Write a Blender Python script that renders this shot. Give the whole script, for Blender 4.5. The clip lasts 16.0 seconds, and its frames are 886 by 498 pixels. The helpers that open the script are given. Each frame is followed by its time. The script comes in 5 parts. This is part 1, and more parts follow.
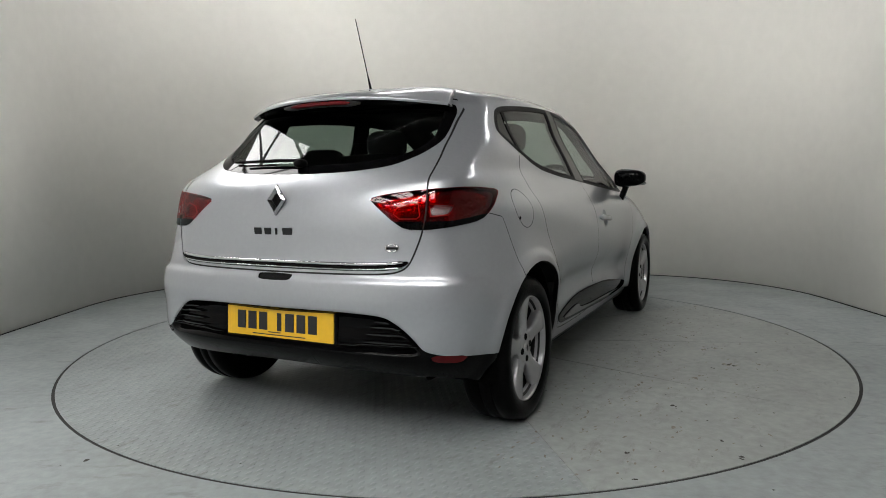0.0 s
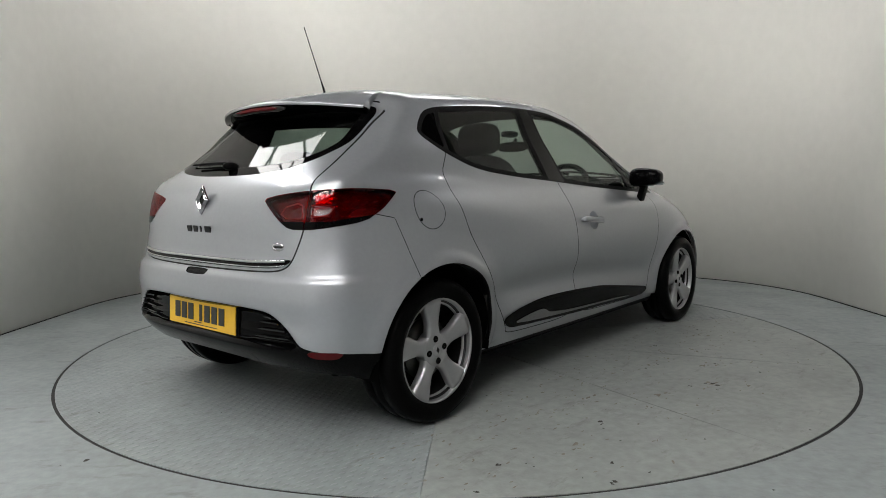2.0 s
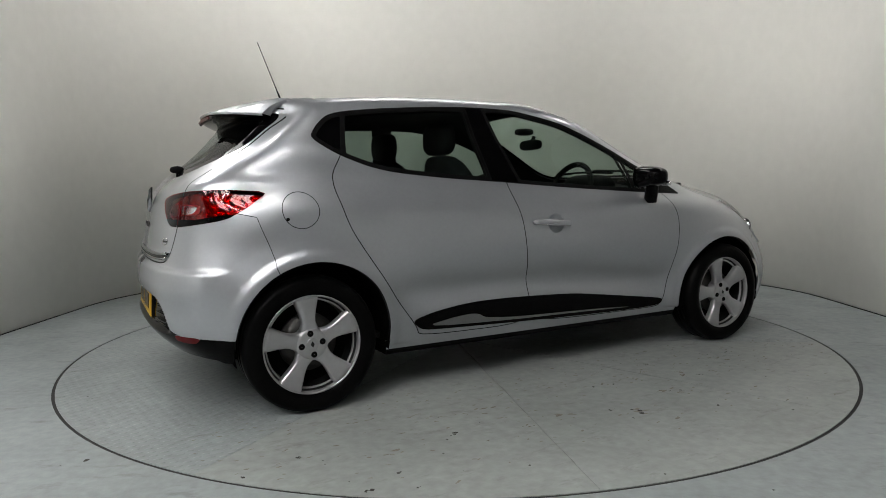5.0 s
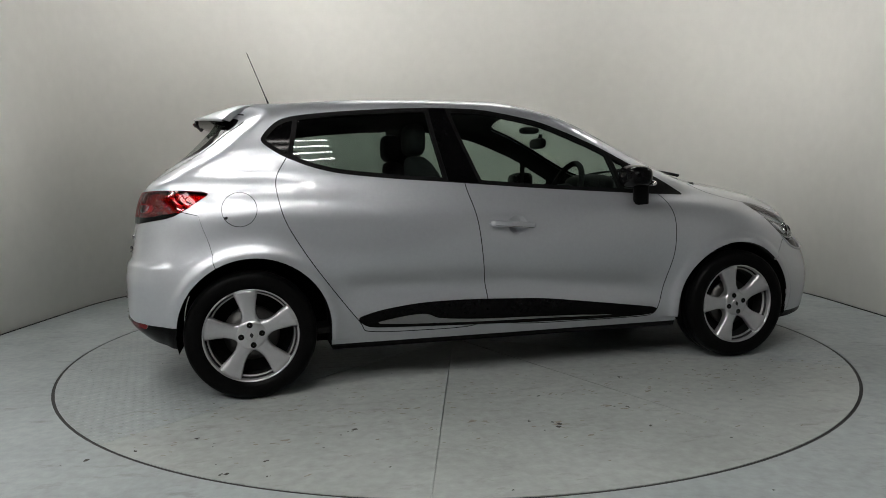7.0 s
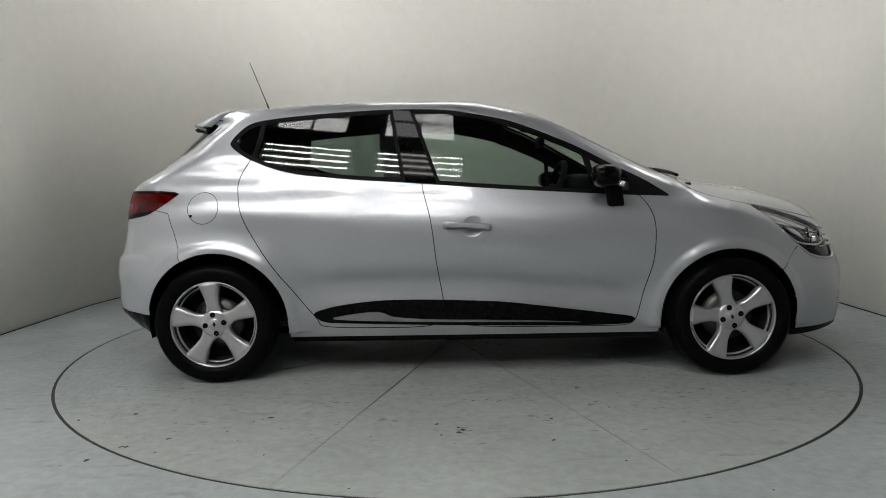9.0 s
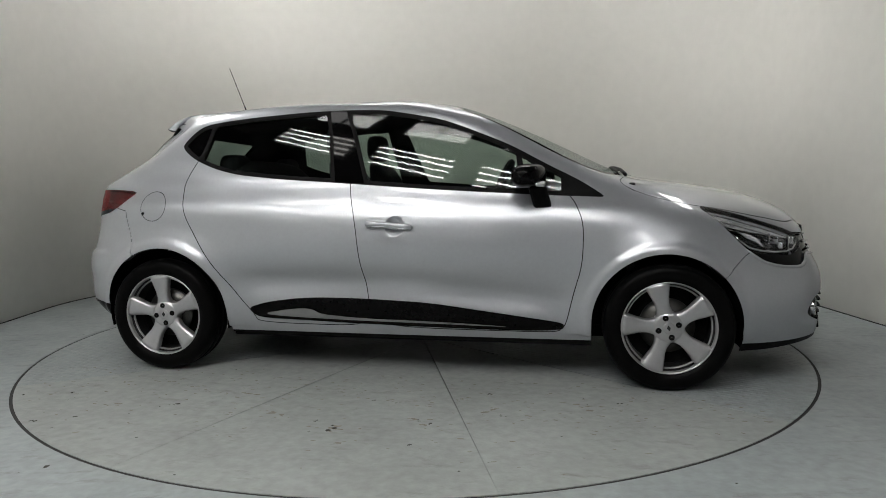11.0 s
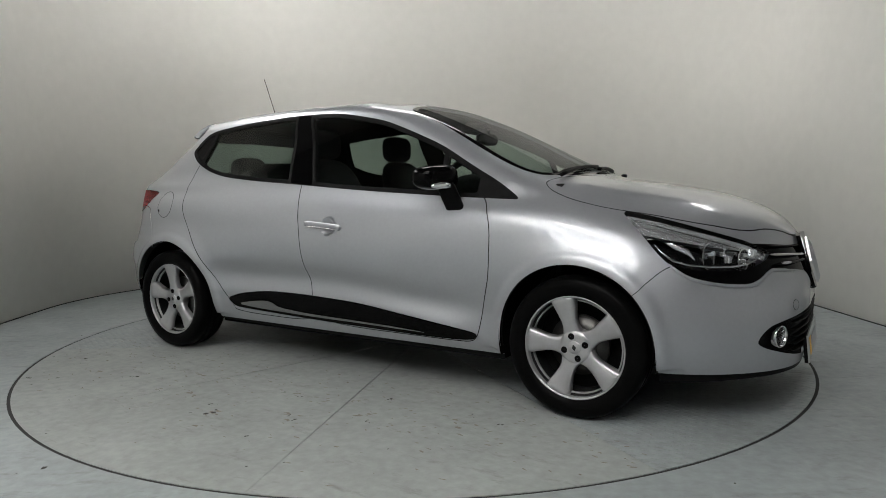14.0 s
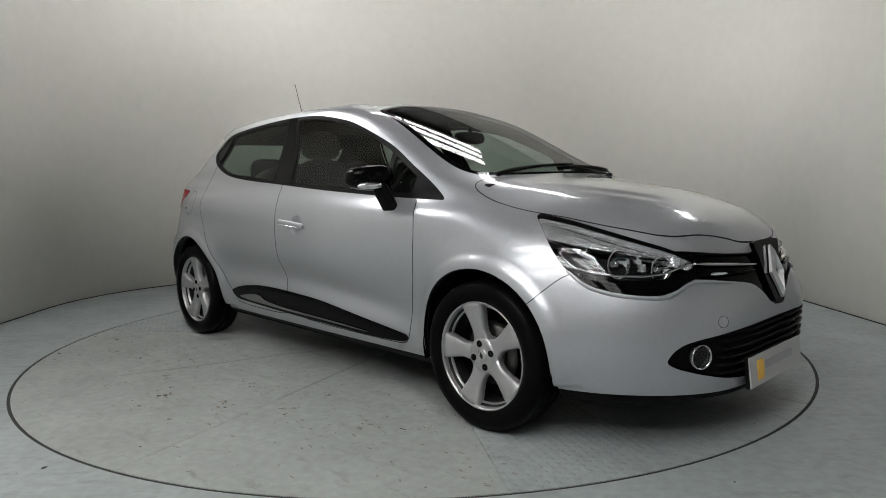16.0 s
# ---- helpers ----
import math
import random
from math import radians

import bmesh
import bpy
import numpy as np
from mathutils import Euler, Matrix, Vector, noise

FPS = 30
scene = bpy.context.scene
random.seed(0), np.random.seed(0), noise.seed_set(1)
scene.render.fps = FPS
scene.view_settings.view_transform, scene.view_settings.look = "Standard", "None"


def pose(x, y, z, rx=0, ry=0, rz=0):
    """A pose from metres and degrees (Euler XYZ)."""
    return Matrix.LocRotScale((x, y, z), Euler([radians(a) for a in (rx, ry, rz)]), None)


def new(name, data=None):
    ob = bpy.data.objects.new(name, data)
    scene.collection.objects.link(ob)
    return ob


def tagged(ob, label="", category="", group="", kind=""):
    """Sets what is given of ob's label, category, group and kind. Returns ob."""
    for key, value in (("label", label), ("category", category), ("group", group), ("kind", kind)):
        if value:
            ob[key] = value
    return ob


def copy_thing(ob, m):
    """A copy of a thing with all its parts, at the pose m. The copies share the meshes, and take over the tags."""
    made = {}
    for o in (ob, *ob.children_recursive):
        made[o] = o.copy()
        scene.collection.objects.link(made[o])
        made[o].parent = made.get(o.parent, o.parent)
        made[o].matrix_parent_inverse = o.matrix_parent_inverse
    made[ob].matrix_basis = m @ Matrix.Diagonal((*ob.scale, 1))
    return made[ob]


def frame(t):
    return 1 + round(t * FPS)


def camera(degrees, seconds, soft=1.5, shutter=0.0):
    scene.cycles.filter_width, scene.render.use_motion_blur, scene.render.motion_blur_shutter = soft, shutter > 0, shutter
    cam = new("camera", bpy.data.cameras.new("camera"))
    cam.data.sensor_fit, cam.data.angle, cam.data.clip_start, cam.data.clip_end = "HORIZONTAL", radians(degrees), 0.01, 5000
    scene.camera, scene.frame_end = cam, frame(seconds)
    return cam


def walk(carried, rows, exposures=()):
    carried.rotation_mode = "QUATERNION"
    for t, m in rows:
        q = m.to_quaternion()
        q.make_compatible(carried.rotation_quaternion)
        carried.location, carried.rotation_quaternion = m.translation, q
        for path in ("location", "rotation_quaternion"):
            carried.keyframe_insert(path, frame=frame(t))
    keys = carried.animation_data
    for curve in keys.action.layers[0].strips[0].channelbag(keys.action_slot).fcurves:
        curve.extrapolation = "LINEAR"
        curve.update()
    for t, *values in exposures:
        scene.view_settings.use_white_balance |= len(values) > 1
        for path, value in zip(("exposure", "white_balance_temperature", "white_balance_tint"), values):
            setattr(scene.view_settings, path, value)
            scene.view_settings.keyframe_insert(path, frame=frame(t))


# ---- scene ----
cam = camera(67.15, 16.0, soft=0.9)
EYE, EYE_BACK = 0.97, 4.211
YAW, PITCH, ROLL = 0.70, -5.39, 0.79
# the tripod stands still, is nudged to its right at 9.6 s, and settles: seconds, yaw, pitch, roll
NUDGE = [(0.0, 0, 0, 0), (5.0, 0, 0, 0), (9.4, 0, 0, 0), (9.5, 0, 0, 0), (9.6, -.28, -.01, -.01), (9.7, -.75, -.02, -.03), (9.8, -1.28, -.03, -.05), (9.9, -1.75, -.04, -.07),
         (10.0, -2.08, -.05, -.09), (10.1, -2.28, -.06, -.09), (10.2, -2.40, -.07, -.09), (10.8, -2.74, -.07, -.09), (11.6, -2.84, -.07, -.09), (12.5, -2.84, -.06, -.10), (13.0, -2.84, -.06, -.08),
         (13.5, -2.89, -.05, -.05), (14.0, -2.95, -.04, -.03), (14.5, -3.09, -.04, -.02), (15.0, -3.12, -.04, .0), (15.5, -3.07, -.06, .03), (16.0, -2.98, -.10, .05)]
walk(cam, [(t, pose(0, -EYE_BACK, EYE, 90 + PITCH + b, ROLL + c, YAW + .955 * a)) for t, a, b, c in NUDGE],
     [(0.0, .10), (4.0, .06), (8.0, 0.0), (16.0, -.03)])

# the turntable's turn: degrees at 0 s and degrees a second; the car stands a little off its middle
TURN_START, TURN_RATE, RING = 64.13, -7.006, 2.222
CAR_OFF = (0.087, -0.114)

# ---- light: daylight from the hall's roof lights, three of them added as fill, and tube lamps under its ceiling ----
world = bpy.data.worlds.new("world")
world.use_nodes = True
scene.world = world
world.node_tree.nodes["Background"].inputs[0].default_value = (.55, .62, .70, 1)
world.node_tree.nodes["Background"].inputs[1].default_value = 0.3
SKY_GLOW, TUBE_GLOW = 12.0, 38.0
scene.view_settings.exposure = 0.0


# ---- materials ----
def material(name, colour, rough=.5, metal=0.0, coat=0.0, bump=0.0, scale=40.0, vary=0.0, vscale=3.0, spec=.5, coords="Object", coat_rough=.03):
    """A principled surface with colour variation at two scales and a fine relief."""
    m = bpy.data.materials.new(name)
    m.use_nodes = True
    n, l = m.node_tree.nodes, m.node_tree.links
    b = n["Principled BSDF"]
    b.inputs["Base Color"].default_value = (*colour, 1)
    b.inputs["Roughness"].default_value = rough
    b.inputs["Metallic"].default_value = metal
    b.inputs["Coat Weight"].default_value = coat
    b.inputs["Coat Roughness"].default_value = coat_rough
    b.inputs["Specular IOR Level"].default_value = spec
    tc = n.new("ShaderNodeTexCoord")
    if vary:
        big, small = n.new("ShaderNodeTexNoise"), n.new("ShaderNodeTexNoise")
        big.inputs["Scale"].default_value, small.inputs["Scale"].default_value = vscale, vscale * 14
        big.inputs["Detail"].default_value = 5
        add, ramp, mix = n.new("ShaderNodeMath"), n.new("ShaderNodeMapRange"), n.new("ShaderNodeMix")
        add.operation, mix.data_type, mix.blend_type = "ADD", "RGBA", "MULTIPLY"
        ramp.inputs["From Min"].default_value, ramp.inputs["From Max"].default_value = .7, 1.3
        ramp.inputs["To Min"].default_value, ramp.inputs["To Max"].default_value = 1 - vary, 1 + vary
        l.new(tc.outputs[coords], big.inputs["Vector"]), l.new(tc.outputs[coords], small.inputs["Vector"])
        l.new(big.outputs["Fac"], add.inputs[0]), l.new(small.outputs["Fac"], add.inputs[1]), l.new(add.outputs[0], ramp.inputs["Value"])
        mix.inputs["Factor"].default_value = 1
        mix.inputs["A"].default_value = (*colour, 1)
        l.new(ramp.outputs[0], mix.inputs["B"]), l.new(mix.outputs["Result"], b.inputs["Base Color"])
    if bump:
        t, bp = n.new("ShaderNodeTexNoise"), n.new("ShaderNodeBump")
        t.inputs["Scale"].default_value, bp.inputs["Strength"].default_value, bp.inputs["Distance"].default_value = scale, bump, .002
        t.inputs["Detail"].default_value = 4
        l.new(tc.outputs[coords], t.inputs["Vector"]), l.new(t.outputs["Fac"], bp.inputs["Height"]), l.new(bp.outputs[0], b.inputs["Normal"])
    return m


def glass(name, tint, gloss=.04, rough=0.0):
    """A thin pane: tinted see-through, with a clear reflection that grows toward grazing."""
    m = bpy.data.materials.new(name)
    m.use_nodes = True
    n, l = m.node_tree.nodes, m.node_tree.links
    n.remove(n["Principled BSDF"])
    tr, gl, mix, fr = n.new("ShaderNodeBsdfTransparent"), n.new("ShaderNodeBsdfGlossy"), n.new("ShaderNodeMixShader"), n.new("ShaderNodeLayerWeight")
    tr.inputs["Color"].default_value = (*tint, 1)
    gl.inputs["Roughness"].default_value = rough
    fr.inputs["Blend"].default_value = .5
    power, curve = n.new("ShaderNodeMath"), n.new("ShaderNodeMath")
    power.operation, curve.operation = "POWER", "MULTIPLY_ADD"
    power.inputs[1].default_value, curve.inputs[1].default_value, curve.inputs[2].default_value = 5, .6, gloss
    l.new(fr.outputs["Facing"], power.inputs[0]), l.new(power.outputs[0], curve.inputs[0])
    l.new(curve.outputs[0], mix.inputs[0]), l.new(tr.outputs[0], mix.inputs[1]), l.new(gl.outputs[0], mix.inputs[2])
    l.new(mix.outputs[0], n["Material Output"].inputs["Surface"])
    return m


def glow(name, colour, strength):
    m = bpy.data.materials.new(name)
    m.use_nodes = True
    b = m.node_tree.nodes["Principled BSDF"]
    b.inputs["Base Color"].default_value = (*colour, 1)
    b.inputs["Emission Color"].default_value = (*colour, 1)
    b.inputs["Emission Strength"].default_value = strength
    return m


SILVER = material("silver_paint", (.385, .398, .424), .37, .66, 1.0, bump=.03, scale=900, vary=.03, vscale=60)
BLACK_GLOSS = material("gloss_black", (.002, .002, .0022), .04, vary=.2, spec=.08)
BLACK_TRIM = material("black_trim", (.005, .005, .0053), .45, bump=.3, scale=700, vary=.25, spec=.05)
FIN_GLOSS = material("fin_black", (.004, .004, .0044), .08, vary=.2, spec=.5)
BLACK_MATT = material("matt_black", (.004, .004, .004), .9, vary=.3, spec=.05)
RUBBER = material("tyre_rubber", (.003, .003, .0031), .28, bump=.2, scale=260, vary=.3, vscale=9, spec=.03)
ALLOY = material("alloy", (.40, .40, .41), .34, .74, .8, bump=.08, scale=500, vary=.05)
# near-black alloy: small trim, and the rim well with its shade in the colour
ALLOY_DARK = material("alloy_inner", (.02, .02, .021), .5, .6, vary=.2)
CHROME = material("chrome", (.62, .62, .63), .10, 1.0, bump=.02, scale=60)
SATIN_CHROME = material("satin_chrome", (.72, .72, .73), .32, .95, .5, bump=.03, scale=80)
DARK_CHROME = material("dark_chrome", (.33, .33, .34), .12, 1.0, bump=.02, scale=60)
STEEL = material("brake_disc", (.09, .088, .085), .4, 1.0, vary=.15, vscale=20)
RED_BOWL = material("lamp_bowl_red", (.34, .008, .010), .16, .9, bump=2.0, scale=30, vary=.7, vscale=14)
RED_FACET = material("lamp_facet_red", (.45, .02, .018), .10, .9, bump=.4, scale=60)
BLACK_BOWL = material("lamp_bowl_black", (.006, .006, .0065), .2, 0, vary=.3, spec=.3)
RED_REFLECT = material("reflector_red", (.085, .004, .006), .25, 0, 0, vary=.2, spec=.25)
RED_LENS = glass("red_lens", (.62, .03, .03), .045)
CLEAR_LENS = glass("clear_lens", (.93, .94, .95), .045)
LAMP_SILVER = material("lamp_reflector", (.86, .87, .89), .22, .75, bump=.5, scale=45)
YELLOW = material("yellow_plate", (.72, .42, .010), .4, 0, .4, vary=.04)
PLATE_WHITE = material("white_plate", (.40, .40, .40), .4, 0, .3, vary=.04)
INK = material("plate_ink", (.012, .012, .014), .4)
AMBER = material("amber_print", (.75, .42, .05), .45)
GREY_PRINT = material("grey_print", (.30, .30, .31), .5)
SIDE_GLASS = glass("side_glass", (.58, .66, .61), .032)
DARK_GLASS = glass("rear_glass", (.44, .51, .47), .034)
SCREEN_GLASS = glass("screen_glass", (.72, .80, .76), .05)
CABIN = material("cabin_plastic", (.012, .012, .0125), .7, spec=.15, bump=.3, scale=400, vary=.3)
FABRIC = material("seat_fabric", (.022, .022, .025), .95, bump=.6, scale=500, vary=.35, vscale=8)
MIRROR_GLASS = material("mirror_glass", (.75, .77, .78), .02, 1.0)
WALL_PAINT = material("wall_paint", (.80, .785, .745), .75, bump=.06, scale=90, vary=.025, vscale=.7)
HALL_PAINT = material("hall_paint", (.07, .07, .07), .8, bump=.1, scale=30, vary=.1, vscale=.6)
# pale only to bounce light; goes on the hall's unseen side walls
HALL_BOUNCE = material("hall_bounce_paint", (.58, .58, .56), .8, bump=.1, scale=30, vary=.1, vscale=.6)
HALL_WALL = material("hall_wall_paint", (.09, .09, .087), .8, bump=.1, scale=30, vary=.1, vscale=.6)
STAIN = material("brown_stain", (.205, .185, .155), .8, vary=.3, vscale=20)
DIRT = material("dirt", (.03, .027, .022), .8)
SEAM = material("seam_dark", (.01, .01, .01), .8)
TUBE = glow("tube_light", (.985, .965, .915), TUBE_GLOW)
SKY_PANE = glow("roof_light_sky", (.985, .975, .955), SKY_GLOW)


def concrete(name, base, tread):
    """Painted floor: mottled, scuffed, with a light tread relief where a plate is trodden."""
    m = material(name, base, .42, vary=.15, vscale=1.6, spec=.4)
    n, l = m.node_tree.nodes, m.node_tree.links
    b, tc = n["Principled BSDF"], n.new("ShaderNodeTexCoord")
    src = b.inputs["Base Color"].links[0].from_socket
    # sparse dark scuffs and specks
    stretch, scuff, cut = n.new("ShaderNodeMapping"), n.new("ShaderNodeTexNoise"), n.new("ShaderNodeMapRange")
    stretch.inputs["Scale"].default_value = (3.0, 9.0, 1.0)
    scuff.inputs["Scale"].default_value, scuff.inputs["Detail"].default_value, scuff.inputs["Roughness"].default_value = 1.3, 9, .72
    cut.inputs["From Min"].default_value, cut.inputs["From Max"].default_value = .565, .74
    l.new(tc.outputs["Object"], stretch.inputs["Vector"]), l.new(stretch.outputs[0], scuff.inputs["Vector"]), l.new(scuff.outputs["Fac"], cut.inputs["Value"])
    dark = n.new("ShaderNodeMix")
    dark.data_type, dark.blend_type = "RGBA", "MIX"
    dark.inputs["B"].default_value = (.09, .085, .075, 1)
    half = n.new("ShaderNodeMath")
    half.operation = "MULTIPLY"
    half.inputs[1].default_value = .70
    l.new(cut.outputs[0], half.inputs[0]), l.new(half.outputs[0], dark.inputs["Factor"]), l.new(src, dark.inputs["A"]), l.new(dark.outputs["Result"], b.inputs["Base Color"])
    rn, rr = n.new("ShaderNodeTexNoise"), n.new("ShaderNodeMapRange")
    rn.inputs["Scale"].default_value, rn.inputs["Detail"].default_value = 3.5, 6
    rr.inputs["To Min"].default_value, rr.inputs["To Max"].default_value = .28, .62
    l.new(tc.outputs["Object"], rn.inputs["Vector"]), l.new(rn.outputs["Fac"], rr.inputs["Value"]), l.new(rr.outputs[0], b.inputs["Roughness"])
    bump = n.new("ShaderNodeBump")
    bump.inputs["Distance"].default_value = .0022
    if tread:
        # raised studs in a slanting grid
        studs, turn, top_ = n.new("ShaderNodeTexVoronoi"), n.new("ShaderNodeMapping"), n.new("ShaderNodeMapRange")
        turn.inputs["Rotation"].default_value, turn.inputs["Scale"].default_value = (0, 0, radians(40)), (18, 34, 1)
        studs.voronoi_dimensions = "2D"
        studs.inputs["Scale"].default_value, studs.inputs["Randomness"].default_value = 1.0, .12
        top_.inputs["From Min"].default_value, top_.inputs["From Max"].default_value = .30, .16
        bump.inputs["Strength"].default_value = .9
        l.new(tc.outputs["Object"], turn.inputs["Vector"]), l.new(turn.outputs[0], studs.inputs["Vector"]), l.new(studs.outputs["Distance"], top_.inputs["Value"]), l.new(top_.outputs[0], bump.inputs["Height"])
    else:
        grain = n.new("ShaderNodeTexNoise")
        grain.inputs["Scale"].default_value, bump.inputs["Strength"].default_value = 60, .35
        l.new(tc.outputs["Object"], grain.inputs["Vector"]), l.new(grain.outputs["Fac"], bump.inputs["Height"])
    l.new(bump.outputs[0], b.inputs["Normal"])
    return m


FLOOR = concrete("floor_paint", (.255, .280, .284), False)
DECK = concrete("deck_paint", (.250, .274, .277), True)
DECK_PLAIN = concrete("deck_paint_plain", (.262, .278, .270), False)


# ---- mesh helpers ----
def mesh_of(name, verts, faces, mat, normals=None, smooth=True):
    me = bpy.data.meshes.new(name)
    me.from_pydata([tuple(v) for v in verts], [], [tuple(f) for f in faces])
    me.materials.append(mat)
    if smooth:
        me.polygons.foreach_set("use_smooth", [True] * len(me.polygons))
    me.update()
    if normals is not None:
        me.normals_split_custom_set_from_vertices([tuple(v) for v in normals])
    return me


def part(name, bm, mat, parent, label="", smooth=False):
    """Links a bmesh as one mesh object under a thing or part."""
    me = bpy.data.meshes.new(name)
    bm.normal_update()
    bm.to_mesh(me)
    bm.free()
    me.materials.append(mat)
    if smooth:
        me.polygons.foreach_set("use_smooth", [True] * len(me.polygons))
    ob = new(name, me)
    ob.parent = parent
    return tagged(ob, label)


def part_of(name, me, parent, label=""):
    ob = new(name, me)
    ob.parent = parent
    return tagged(ob, label)


def box(size, at=(0, 0, 0), turn=None, bevel=0.0, segments=2, bm=None):
    """A bevelled block."""
    one = bmesh.new()
    bmesh.ops.create_cube(one, size=1)
    bmesh.ops.scale(one, vec=size, verts=one.verts)
    if bevel:
        bmesh.ops.bevel(one, geom=one.edges[:], offset=bevel, segments=segments, profile=.6, affect="EDGES")
    m = Matrix.Translation(at) @ (turn if turn is not None else Matrix())
    bmesh.ops.transform(one, matrix=m, verts=one.verts)
    if bm is None:
        return one
    me = bpy.data.meshes.new("tmp")
    one.to_mesh(me)
    one.free()
    bm.from_mesh(me)
    bpy.data.meshes.remove(me)
    return bm


def lathe(profile, seg=64, axis="y"):
    """A turned form: profile of (radius, along)."""
    bm = bmesh.new()
    rings = []
    for r, h in profile:
        ring = []
        for i in range(seg):
            a = 2 * math.pi * i / seg
            ring.append(bm.verts.new((r * math.cos(a), h, r * math.sin(a)) if axis == "y" else (r * math.cos(a), r * math.sin(a), h)))
        rings.append(ring)
    for a, b in zip(rings, rings[1:]):
        for i in range(seg):
            j = (i + 1) % seg
            bm.faces.new((a[i], a[j], b[j], b[i]))
    return bm


def tube(points, radius, seg=10, taper=None):
    """A round rod along a line of points."""
    bm = bmesh.new()
    pts = [Vector(p) for p in points]
    rings = []
    for i, p in enumerate(pts):
        d = (pts[min(i + 1, len(pts) - 1)] - pts[max(i - 1, 0)]).normalized()
        a = d.orthogonal().normalized()
        b = d.cross(a)
        if rings:
            a = (old - d * old.dot(d)).normalized()
            b = d.cross(a)
        old = a
        r = radius if taper is None else radius + (taper - radius) * i / (len(pts) - 1)
        rings.append([bm.verts.new(p + r * (math.cos(t) * a + math.sin(t) * b)) for t in [2 * math.pi * k / seg for k in range(seg)]])
    for a, b in zip(rings, rings[1:]):
        for k in range(seg):
            bm.faces.new((a[k], a[(k + 1) % seg], b[(k + 1) % seg], b[k]))
    bm.faces.new(rings[0][::-1]), bm.faces.new(rings[-1])
    return bm


def plate_of(outline, thick, to3d, rim=0.0):
    """A flat outline (u, v) with thickness; to3d(u, v, w) places it."""
    bm = bmesh.new()
    n = len(outline)
    lo = [bm.verts.new(to3d(u, v, 0)) for u, v in outline]
    hi = [bm.verts.new(to3d(u, v, thick)) for u, v in outline]
    bm.faces.new(hi), bm.faces.new(lo[::-1])
    for i in range(n):
        bm.faces.new((lo[i], lo[(i + 1) % n], hi[(i + 1) % n], hi[i]))
    bmesh.ops.recalc_face_normals(bm, faces=bm.faces)
    return bm



# ---- the hall ----
HALL_X, HALL_BACK, HALL_FRONT, HALL_TOP = 7.0, 5.0, -13.0, 5.8
BAY_X, BAY_BACK, BAY_ROUND, BAY_TOP, BAY_FRONT = 3.08, 2.97, 1.68, 3.4, -.2


